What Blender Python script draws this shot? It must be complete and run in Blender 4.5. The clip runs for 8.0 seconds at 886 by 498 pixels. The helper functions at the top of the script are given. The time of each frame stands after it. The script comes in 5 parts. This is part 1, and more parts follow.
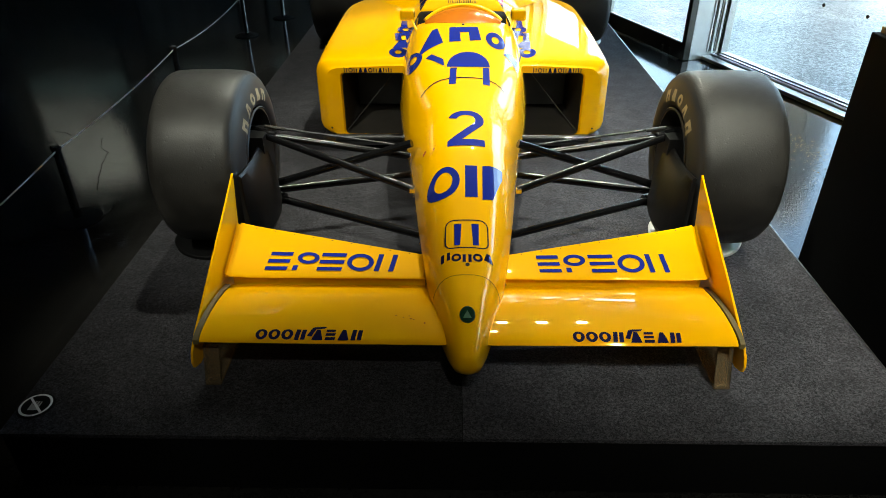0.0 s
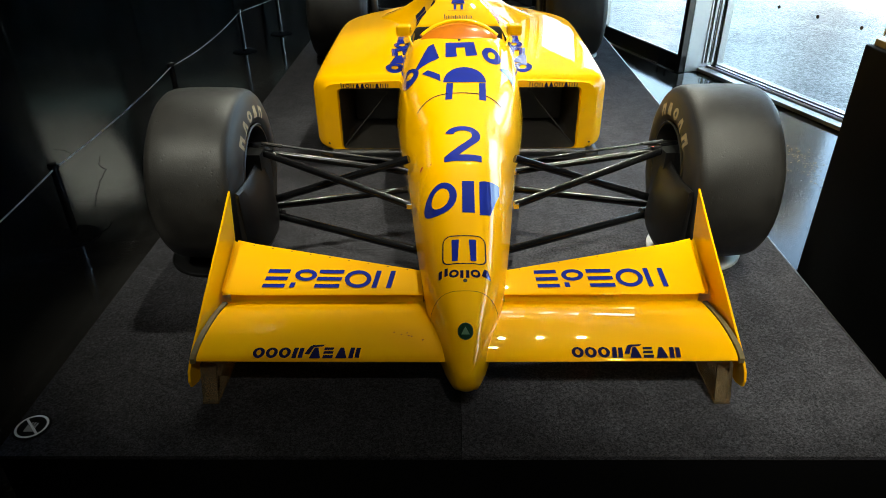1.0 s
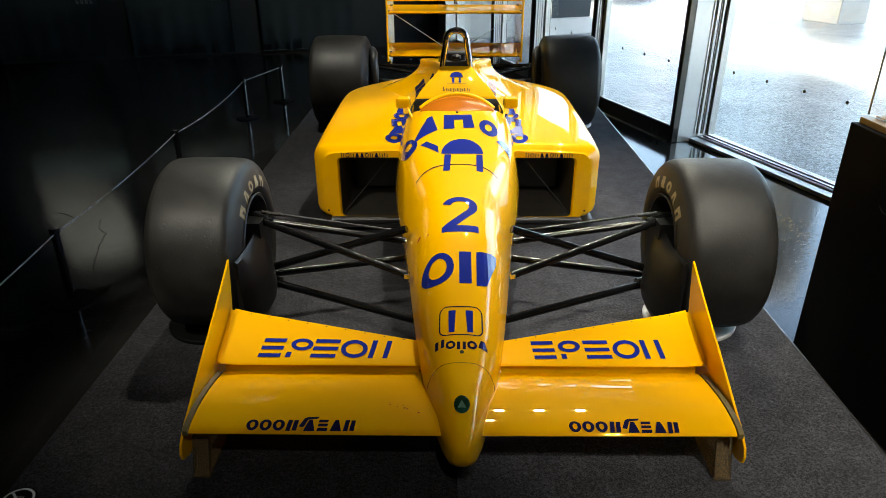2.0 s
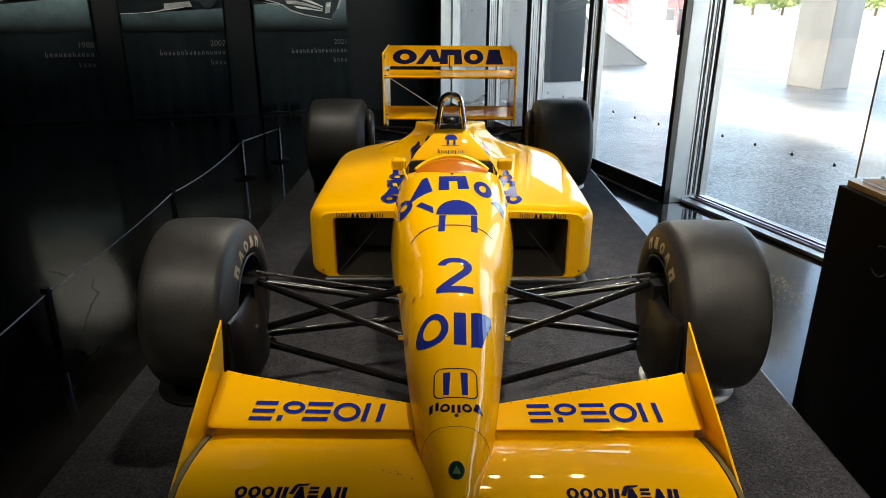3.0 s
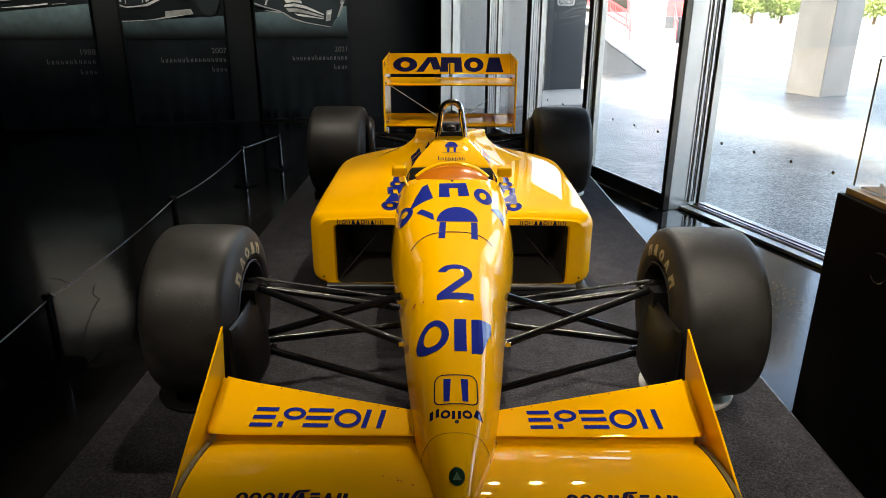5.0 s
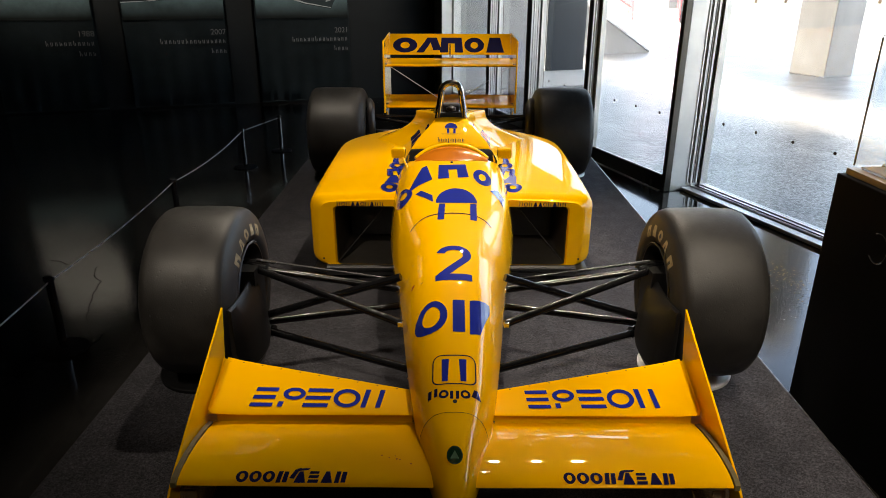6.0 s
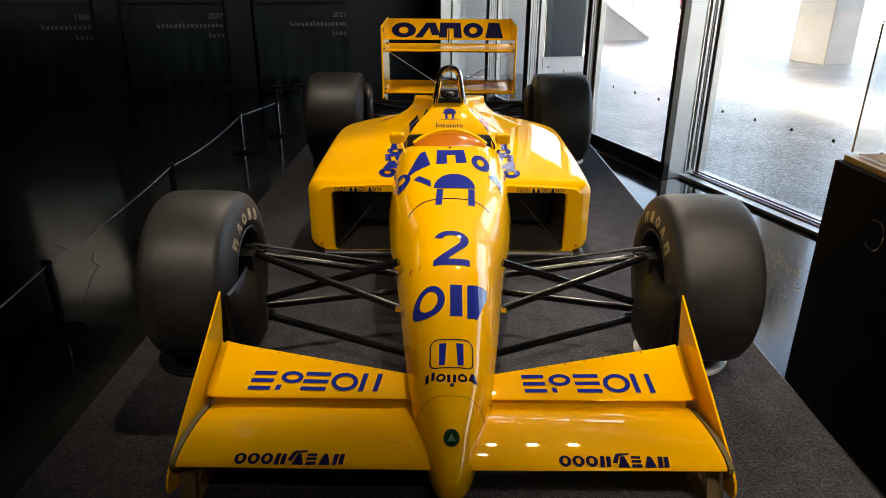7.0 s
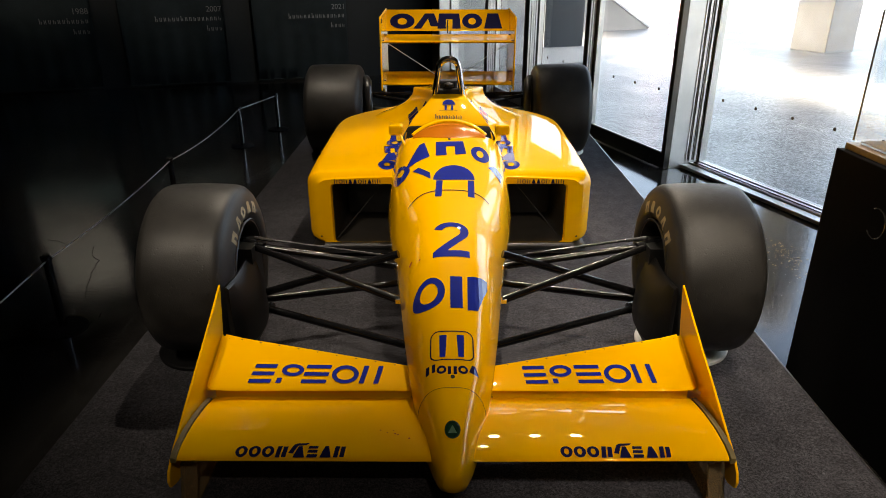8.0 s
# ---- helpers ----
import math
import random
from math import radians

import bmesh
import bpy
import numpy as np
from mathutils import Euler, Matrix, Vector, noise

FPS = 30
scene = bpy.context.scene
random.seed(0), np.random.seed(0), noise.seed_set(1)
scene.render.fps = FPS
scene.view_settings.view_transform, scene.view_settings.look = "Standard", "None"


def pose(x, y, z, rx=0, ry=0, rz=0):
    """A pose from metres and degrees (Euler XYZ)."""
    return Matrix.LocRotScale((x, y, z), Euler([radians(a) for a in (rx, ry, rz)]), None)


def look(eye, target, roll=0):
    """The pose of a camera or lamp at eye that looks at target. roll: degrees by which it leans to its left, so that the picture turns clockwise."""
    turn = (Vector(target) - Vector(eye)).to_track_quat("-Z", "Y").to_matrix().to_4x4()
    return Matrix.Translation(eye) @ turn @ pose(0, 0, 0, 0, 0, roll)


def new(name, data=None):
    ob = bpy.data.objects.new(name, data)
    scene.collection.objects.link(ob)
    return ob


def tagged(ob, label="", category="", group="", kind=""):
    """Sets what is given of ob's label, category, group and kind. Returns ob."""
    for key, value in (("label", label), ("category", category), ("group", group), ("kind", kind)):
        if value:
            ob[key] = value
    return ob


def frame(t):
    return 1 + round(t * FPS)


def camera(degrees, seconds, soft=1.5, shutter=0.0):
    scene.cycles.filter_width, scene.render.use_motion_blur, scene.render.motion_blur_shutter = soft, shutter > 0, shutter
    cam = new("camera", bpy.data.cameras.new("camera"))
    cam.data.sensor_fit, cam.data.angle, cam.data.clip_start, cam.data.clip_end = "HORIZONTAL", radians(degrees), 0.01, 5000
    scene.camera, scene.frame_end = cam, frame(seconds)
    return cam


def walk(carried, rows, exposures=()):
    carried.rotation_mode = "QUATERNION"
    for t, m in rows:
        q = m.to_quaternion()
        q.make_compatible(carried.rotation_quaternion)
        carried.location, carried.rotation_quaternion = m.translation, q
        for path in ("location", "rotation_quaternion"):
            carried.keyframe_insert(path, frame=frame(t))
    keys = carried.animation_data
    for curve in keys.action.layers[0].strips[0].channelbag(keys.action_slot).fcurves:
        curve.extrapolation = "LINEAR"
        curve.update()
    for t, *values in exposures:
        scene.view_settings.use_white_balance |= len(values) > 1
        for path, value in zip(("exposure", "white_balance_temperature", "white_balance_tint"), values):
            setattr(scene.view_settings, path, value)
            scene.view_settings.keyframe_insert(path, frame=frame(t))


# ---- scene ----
cam = camera(67.1, 8.0, soft=0.45)
PATH = [
    (0, (-0.037, -2.227, 1.271), (-0.068, -0.522, 0.225), -0.2),
    (0.5, (-0.032, -2.222, 1.271), (-0.06, -0.52, 0.222), -0.5),
    (1, (-0.032, -2.218, 1.279), (-0.061, -0.495, 0.264), -0.7),
    (1.5, (-0.033, -2.217, 1.294), (-0.056, -0.463, 0.333), -0.3),
    (2, (-0.032, -2.217, 1.309), (-0.052, -0.408, 0.456), -0.1),
    (2.2, (-0.032, -2.221, 1.306), (-0.05, -0.394, 0.495), 0.0),
    (3.5, (-0.032, -2.211, 1.323), (-0.03, -0.32, 0.67), 0.3),
    (4, (-0.035, -2.215, 1.324), (-0.031, -0.32, 0.685), 0.4),
    (4.5, (-0.037, -2.22, 1.321), (-0.037, -0.329, 0.671), 0.4),
    (6, (-0.023, -2.227, 1.316), (-0.033, -0.362, 0.594), 0.1),
    (6.5, (-0.021, -2.23, 1.312), (-0.03, -0.372, 0.572), 0.4),
    (7, (-0.022, -2.233, 1.311), (-0.026, -0.382, 0.553), 0.4),
    (7.5, (-0.021, -2.231, 1.307), (-0.026, -0.385, 0.539), 0.1),
    (8, (-0.018, -2.227, 1.306), (-0.025, -0.385, 0.527), -0.1),
]
EXPOSURES = [(0, 4.23, 6700, -4), (1.0, 4.18, 6740, -2), (2.0, 3.92, 6860, 2), (3.5, 3.55, 7130, 7), (4.5, 3.54, 7180, 8), (6.0, 3.6, 7580, 12), (8.0, 3.6, 7780, 12)]
walk(cam, [(t, look(eye, target, roll)) for t, eye, target, roll in PATH], EXPOSURES)

# ---- world and lights ----
FLOOR = -0.2          # the hall's floor; the carpeted platform's top is z = 0
TURN = 18.3           # the hall stands at this angle to the car
HALL = pose(0, 0, 0, 0, 0, TURN)


def hall(u, v, z=0.0):
    """A place in the hall: u towards the windows, v along them away from the entrance."""
    return HALL @ Vector((u, v, z))


world = bpy.data.worlds.new("daylight")
scene.world = world
world.use_nodes = True
wn = world.node_tree.nodes
sky = wn.new("ShaderNodeTexSky")
sky.sky_type, sky.sun_disc = "NISHITA", False
sky.sun_elevation, sky.sun_rotation = radians(52), radians(238)
sky.air_density, sky.dust_density = 1.0, 6.0
world.node_tree.links.new(sky.outputs[0], wn["Background"].inputs[0])
wn["Background"].inputs[1].default_value = 0.15


def lamp(name, kind, power, eye, target, colour=(1, 1, 1), angle=0.0, cone=0.0, size=0.05):
    data = bpy.data.lights.new(name, kind)
    data.energy, data.color = power, colour
    if kind == "SUN":
        data.angle = radians(angle)
    if kind == "SPOT":
        data.spot_size, data.spot_blend, data.shadow_soft_size = radians(cone), 0.6, size
    ob = new(name, data)
    ob.matrix_world = look(eye, target)
    return ob


SUN_WAY = Vector((math.sin(radians(238)) * math.cos(radians(52)), math.cos(radians(238)) * math.cos(radians(52)), math.sin(radians(52))))
lamp("sun", "SUN", 3.2, SUN_WAY * 30, (0, 0, 0), (1, 0.95, 0.88), angle=10)
WARM = (1.0, 0.95, 0.87)
for name, power, eye, target, cone in (
        ("spot_front_right", 23, (1.3, -2.9, 3.3), (0.80, -0.02, 0.15), 33),
        ("spot_front_left", 24, (-1.6, -2.5, 3.3), (-0.64, 0.34, 0.3), 28),
        # The next two are added fill for right tyre and carpet, no known fixtures.
        ("fill_front_middle", 17, (-0.9, -1.9, 3.3), (0.82, -0.14, 0.33), 13),
        ("fill_right", 14, (1.25, -1.0, 3.3), (1.06, -0.25, 0.0), 28),
        ("spot_nose", 5.5, (0.25, -3.2, 3.3), (0.25, -0.25, 0.1), 46),
        ("spot_left", 14.5, (-0.75, 1.3, 3.3), (-0.76, -0.10, 0.0), 26),
        ("spot_middle", 28, (0.3, 1.45, 3.3), (0.0, 0.7, 0.3), 46),
        ("spot_row_near", 6, (0.45, 2.9, 3.3), (0.25, 1.0, 0.3), 46),
        ("spot_row_middle", 6, (0.85, 2.95, 3.3), (0.25, 0.9, 0.3), 46),
        ("spot_row_far", 16, (1.25, 3.0, 3.3), (0.95, 0.9, 0.0), 46),
        ("spot_tail", 8, (0.2, 1.8, 3.3), (0.0, 2.9, 0.5), 30),
        ("spot_left_rear", 17, (-1.2, 1.5, 3.3), (-0.92, 2.3, 0.2), 44),
        ("spot_wing", 8, (0.1, 3.35, 3.3), (0.0, 2.9, 0.7), 36),
        ("spot_banner_near", 35, hall(-2.8, 5.9, 3.4), hall(-2.8, 7.9, 2.0), 46),
        ("spot_banner_middle", 26, hall(-1.2, 6.3, 3.4), hall(-1.2, 7.9, 1.85), 46),
        ("spot_banner_far", 34, hall(0.75, 6.3, 3.4), hall(0.75, 7.9, 1.7), 54)):
    lamp(name, "SPOT", power, eye, target, WARM, cone=cone)


# ---- materials ----
def shader(name, colour, rough=0.5, metal=0.0, coat=0.0, spread=0.0, scale=8.0, grain=0.0, grain_scale=200.0, rough_spread=0.0,
           random=0.0, specular=0.5, fine=0.0, pits=0.0, fleck=0.0, fleck_scale=420.0):
    """A surface: base colour with stains (spread, scale), relief (grain, grain_scale), uneven gloss and random tone per object."""
    mat = bpy.data.materials.new(name)
    mat.use_nodes = True
    nt = mat.node_tree
    bsdf = nt.nodes["Principled BSDF"]
    bsdf.inputs["Base Color"].default_value = (*colour, 1)
    bsdf.inputs["Roughness"].default_value = rough
    bsdf.inputs["Metallic"].default_value = metal
    bsdf.inputs["Coat Weight"].default_value = coat
    bsdf.inputs["Coat Roughness"].default_value = 0.015
    bsdf.inputs["Coat IOR"].default_value = 1.58
    bsdf.inputs["Specular IOR Level"].default_value = specular
    where = nt.nodes.new("ShaderNodeTexCoord").outputs["Object"]

    def noisy(size, detail=4.0, rough_=0.6):
        node = nt.nodes.new("ShaderNodeTexNoise")
        node.inputs["Scale"].default_value, node.inputs["Detail"].default_value, node.inputs["Roughness"].default_value = size, detail, rough_
        nt.links.new(where, node.inputs["Vector"])
        return node.outputs["Fac"]

    def ranged(value, low, high):
        node = nt.nodes.new("ShaderNodeMapRange")
        node.inputs["From Min"].default_value, node.inputs["From Max"].default_value = 0.3, 0.7
        node.inputs["To Min"].default_value, node.inputs["To Max"].default_value = low, high
        nt.links.new(value, node.inputs["Value"])
        return node.outputs["Result"]

    tone = None
    if spread:
        tone = ranged(noisy(scale, 6.0), 1 - spread, 1 + spread)
    if fine:
        other = ranged(noisy(grain_scale, 2.0), 1 - fine, 1 + fine)
        if tone is None:
            tone = other
        else:
            both = nt.nodes.new("ShaderNodeMath")
            both.operation = "MULTIPLY"
            nt.links.new(tone, both.inputs[0])
            nt.links.new(other, both.inputs[1])
            tone = both.outputs[0]
    if fleck:
        # single fibres, each lighter or darker than the next
        cell = nt.nodes.new("ShaderNodeTexVoronoi")
        cell.inputs["Scale"].default_value = fleck_scale
        nt.links.new(where, cell.inputs["Vector"])
        grey = nt.nodes.new("ShaderNodeSeparateColor")
        nt.links.new(cell.outputs["Color"], grey.inputs[0])
        vary = nt.nodes.new("ShaderNodeMapRange")
        vary.inputs["To Min"].default_value, vary.inputs["To Max"].default_value = 1 - fleck, 1 + fleck
        nt.links.new(grey.outputs[0], vary.inputs["Value"])
        both = nt.nodes.new("ShaderNodeMath")
        both.operation = "MULTIPLY"
        both.inputs[0].default_value = 1.0
        if tone is not None:
            nt.links.new(tone, both.inputs[0])
        nt.links.new(vary.outputs[0], both.inputs[1])
        tone = both.outputs[0]
    if random:
        info = nt.nodes.new("ShaderNodeObjectInfo")
        vary = nt.nodes.new("ShaderNodeMapRange")
        vary.inputs["To Min"].default_value, vary.inputs["To Max"].default_value = 1 - random, 1 + random
        nt.links.new(info.outputs["Random"], vary.inputs["Value"])
        if tone is None:
            tone = vary.outputs[0]
        else:
            both = nt.nodes.new("ShaderNodeMath")
            both.operation = "MULTIPLY"
            nt.links.new(tone, both.inputs[0])
            nt.links.new(vary.outputs[0], both.inputs[1])
            tone = both.outputs[0]
    if tone is not None:
        mix = nt.nodes.new("ShaderNodeVectorMath")
        mix.operation = "SCALE"
        mix.inputs[0].default_value = colour
        nt.links.new(tone, mix.inputs["Scale"])
        nt.links.new(mix.outputs[0], bsdf.inputs["Base Color"])
    if rough_spread:
        nt.links.new(ranged(noisy(scale * 1.7, 5.0), max(0.02, rough - rough_spread), rough + rough_spread), bsdf.inputs["Roughness"])
    if grain:
        bump = nt.nodes.new("ShaderNodeBump")
        bump.inputs["Strength"].default_value, bump.inputs["Distance"].default_value = grain, 0.002
        height = noisy(grain_scale, 3.0)
        if pits:
            # small torn pits where the tread picked up grit
            cell = nt.nodes.new("ShaderNodeTexVoronoi")
            cell.inputs["Scale"].default_value = 48.0
            nt.links.new(where, cell.inputs["Vector"])
            hole = nt.nodes.new("ShaderNodeMapRange")
            hole.inputs["From Min"].default_value, hole.inputs["From Max"].default_value = 0.08, 0.2
            hole.inputs["To Min"].default_value, hole.inputs["To Max"].default_value = 0.0, pits * 4
            nt.links.new(cell.outputs["Distance"], hole.inputs["Value"])
            both = nt.nodes.new("ShaderNodeMath")
            nt.links.new(height, both.inputs[0])
            nt.links.new(hole.outputs[0], both.inputs[1])
            height = both.outputs[0]
        nt.links.new(height, bump.inputs["Height"])
        nt.links.new(bump.outputs[0], bsdf.inputs["Normal"])
    return mat


def clear(name, colour, rough=0.0):
    """Thin glass: mostly clear, with a real glossy skin."""
    mat = bpy.data.materials.new(name)
    mat.use_nodes = True
    nt = mat.node_tree
    out = nt.nodes["Material Output"]
    nt.nodes.remove(nt.nodes["Principled BSDF"])
    see, gloss, mix = (nt.nodes.new("ShaderNode" + n) for n in ("BsdfTransparent", "BsdfGlossy", "MixShader"))
    facing = nt.nodes.new("ShaderNodeLayerWeight")
    steep, share = nt.nodes.new("ShaderNodeMath"), nt.nodes.new("ShaderNodeMath")
    steep.operation, share.operation = "POWER", "MULTIPLY_ADD"
    steep.inputs[1].default_value, share.inputs[1].default_value, share.inputs[2].default_value = 5.0, 0.9, 0.035
    nt.links.new(facing.outputs["Facing"], steep.inputs[0])
    nt.links.new(steep.outputs[0], share.inputs[0])
    see.inputs[0].default_value = (*colour, 1)
    gloss.inputs["Roughness"].default_value = rough
    nt.links.new(share.outputs[0], mix.inputs[0])
    nt.links.new(see.outputs[0], mix.inputs[1])
    nt.links.new(gloss.outputs[0], mix.inputs[2])
    nt.links.new(mix.outputs[0], out.inputs["Surface"])
    return mat


YELLOW = shader("yellow_paint", (0.86, 0.42, 0.003), 0.5, coat=1.0, spread=0.03, scale=3, grain=0.015, grain_scale=25, specular=0.03)
BLUE = shader("blue_vinyl", (0.009, 0.020, 0.21), 0.5, coat=1.0, spread=0.08, scale=6, specular=0.02)
NAVY = shader("navy_vinyl", (0.008, 0.008, 0.045), 0.5, coat=1.0, spread=0.08, scale=6, specular=0.02)
BLACK_PAINT = shader("black_suspension_paint", (0.0035, 0.0035, 0.004), 0.2, spread=0.2, scale=20, specular=0.4)
CARBON = shader("black_carbon", (0.013, 0.013, 0.014), 0.35, coat=0.25, spread=0.25, scale=15, grain=0.05, grain_scale=300)
COCKPIT = shader("cockpit_black", (0.01, 0.01, 0.01), 0.7, spread=0.2)
RUBBER = shader("worn_slick_rubber", (0.0160, 0.0148, 0.0136), 0.50, spread=0.45, scale=7, grain=0.24, grain_scale=240, rough_spread=0.10, specular=0.42, pits=0.2)
WALLRUB = shader("sidewall_rubber", (0.0165, 0.0168, 0.0178), 0.5, spread=0.2, scale=9, grain=0.06, grain_scale=140, specular=0.3)
TAN = shader("faded_tan_print", (0.26, 0.215, 0.13), 0.7, spread=0.3, scale=40)
RIM = shader("dark_magnesium", (0.03, 0.03, 0.032), 0.4, metal=0.6, spread=0.2)
STEEL = shader("bright_steel", (0.62, 0.6, 0.57), 0.22, metal=1.0, spread=0.1, scale=30)
CHROME = shader("chrome_tube", (0.6, 0.58, 0.55), 0.08, metal=1.0, spread=0.05, scale=10)
ALU = shader("brushed_aluminium", (0.64, 0.63, 0.61), 0.36, metal=0.82, spread=0.08, scale=4, rough_spread=0.06)
EDGE = shader("polished_edge_strip", (0.28, 0.28, 0.28), 0.32, metal=1.0, spread=0.1, scale=20)
DARKALU = shader("dark_bronze_aluminium", (0.11, 0.097, 0.085), 0.3, metal=0.7, spread=0.1)
WHITEPLAS = shader("white_plastic", (0.62, 0.63, 0.63), 0.4, spread=0.05)
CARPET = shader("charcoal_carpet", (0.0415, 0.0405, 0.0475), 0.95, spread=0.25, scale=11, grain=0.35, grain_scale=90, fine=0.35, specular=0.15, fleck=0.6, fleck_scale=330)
# Same felt with its pile turned: the shaded look is put into the colour.
CARPET_SHADED = shader("charcoal_carpet_shaded", (0.0250, 0.0245, 0.0285), 0.95, spread=0.25, scale=11, grain=0.35, grain_scale=90, fine=0.35, specular=0.12, fleck=0.6, fleck_scale=330)
FLOORMAT = shader("polished_dark_concrete", (0.011, 0.0106, 0.0103), 0.4, spread=0.45, scale=2.5, grain=0.13, grain_scale=60, fine=0.35, specular=0.29)
BLACKWALL = shader("black_wall", (0.005, 0.0064, 0.0074), 0.8, spread=0.15, scale=2, specular=0.2)
CEILING = shader("dark_ceiling", (0.035, 0.035, 0.036), 0.8, spread=0.1, scale=1.5)
BOUNCE_GREY = shader("bounce_grey", (0.25, 0.25, 0.255), 0.8, spread=0.08, scale=1.5, grain=0.1, grain_scale=60)
PLINTH = shader("matt_black_board", (0.0032, 0.0032, 0.0035), 0.7, specular=0.1, spread=0.2, scale=5)
WOOD = shader("oak_edge", (0.25, 0.165, 0.08), 0.4, spread=0.2, scale=30)
POSTBLACK = shader("black_powder_coat", (0.012, 0.012, 0.013), 0.18, coat=1.0)
CORD = shader("grey_barrier_cord", (0.30, 0.30, 0.30), 0.35, fine=0.3)
BANNER = shader("dark_banner_fabric", (0.012, 0.018, 0.021), 0.7, spread=0.2, scale=3, grain=0.3, grain_scale=400, specular=0.15)
PRINT_MID = shader("banner_print_slate", (0.085, 0.135, 0.15), 0.7, spread=0.3, scale=4, grain=0.3, grain_scale=400, specular=0.15)
PRINT_PALE = shader("banner_print_pale", (0.36, 0.37, 0.37), 0.55, spread=0.4, scale=9)
PRINT_GREY = shader("banner_print_grey", (0.2, 0.21, 0.21), 0.55, spread=0.4, scale=6)
PRINT_TEXT = shader("banner_lettering", (0.085, 0.09, 0.094), 0.6)
CONCRETE = shader("cast_concrete", (0.50, 0.50, 0.485), 0.8, spread=0.12, scale=1.2, grain=0.3, grain_scale=30, fine=0.06)
PAVING = shader("outdoor_concrete_floor", (0.165, 0.167, 0.168), 0.36, spread=0.18, scale=0.9, grain=0.8, grain_scale=110, fine=0.5, rough_spread=0.08, specular=0.5, fleck=0.9, fleck_scale=60)
SIGN = shader("slate_sign_board", (0.024, 0.033, 0.043), 0.6, spread=0.12, scale=2)
SIGNWHITE = shader("white_print", (0.7, 0.72, 0.74), 0.6)
# Darker than cast_concrete: the ramp's shade is put into it; the pillar shares it.
RAMP = shader("darkened_concrete", (0.30, 0.30, 0.29), 0.85, spread=0.2, scale=1.5, grain=0.4, grain_scale=25)
HOLE = shader("grouted_tie_hole", (0.16, 0.155, 0.145), 0.8, spread=0.2, scale=40)
RED = shader("red_hoarding", (0.55, 0.05, 0.06), 0.5, spread=0.1)
LEAF = shader("foliage", (0.22, 0.29, 0.10), 0.6, spread=0.4, scale=2, random=0.2)
BARK = shader("bark", (0.12, 0.09, 0.06), 0.9, spread=0.3)
GREEN = shader("green_enamel", (0.006, 0.035, 0.015), 0.2, coat=0.8)
GLASS = clear("window_glass", (0.93, 0.95, 0.95))
CASEGLASS = clear("case_glass", (0.96, 0.97, 0.97))
AMBER = shader("amber_screen", (0.46, 0.125, 0.008), 0.12, coat=1.0, spread=0.1, scale=6)
ACRYLIC = shader("clear_acrylic", (0.62, 0.46, 0.27), 0.14, spread=0.05)
ACRYLIC.node_tree.nodes["Principled BSDF"].inputs["Transmission Weight"].default_value = 0.86
DUCT = shader("black_moulded_duct", (0.0075, 0.0074, 0.0075), 0.36, spread=0.2, scale=12, specular=0.2)
INLET = shader("dusty_inlet_black", (0.026, 0.023, 0.020), 0.65, spread=0.3, scale=14)
GAP_SHADE = shader("shaded_endplate_yellow", (0.13, 0.095, 0.03), 0.6, spread=0.15, scale=20)
DOT = shader("brown_glass_dot", (0.09, 0.06, 0.03), 0.5)
RUSTRED = shader("chipped_red", (0.3, 0.02, 0.01), 0.6)


def fade_up(mat, low, high):
    """Lets a print fade to the dark cloth towards its lower edge, between two heights."""
    nt = mat.node_tree
    bsdf = nt.nodes["Principled BSDF"]
    old = bsdf.inputs["Base Color"].links[0].from_socket
    split = nt.nodes.new("ShaderNodeSeparateXYZ")
    nt.links.new(nt.nodes.new("ShaderNodeTexCoord").outputs["Object"], split.inputs[0])
    ramp = nt.nodes.new("ShaderNodeMapRange")
    ramp.inputs["From Min"].default_value, ramp.inputs["From Max"].default_value = low, high
    ramp.inputs["To Min"].default_value = 0.03
    nt.links.new(split.outputs["Z"], ramp.inputs["Value"])
    mul = nt.nodes.new("ShaderNodeVectorMath")
    mul.operation = "SCALE"
    nt.links.new(old, mul.inputs[0])
    nt.links.new(ramp.outputs[0], mul.inputs["Scale"])
    nt.links.new(mul.outputs[0], bsdf.inputs["Base Color"])


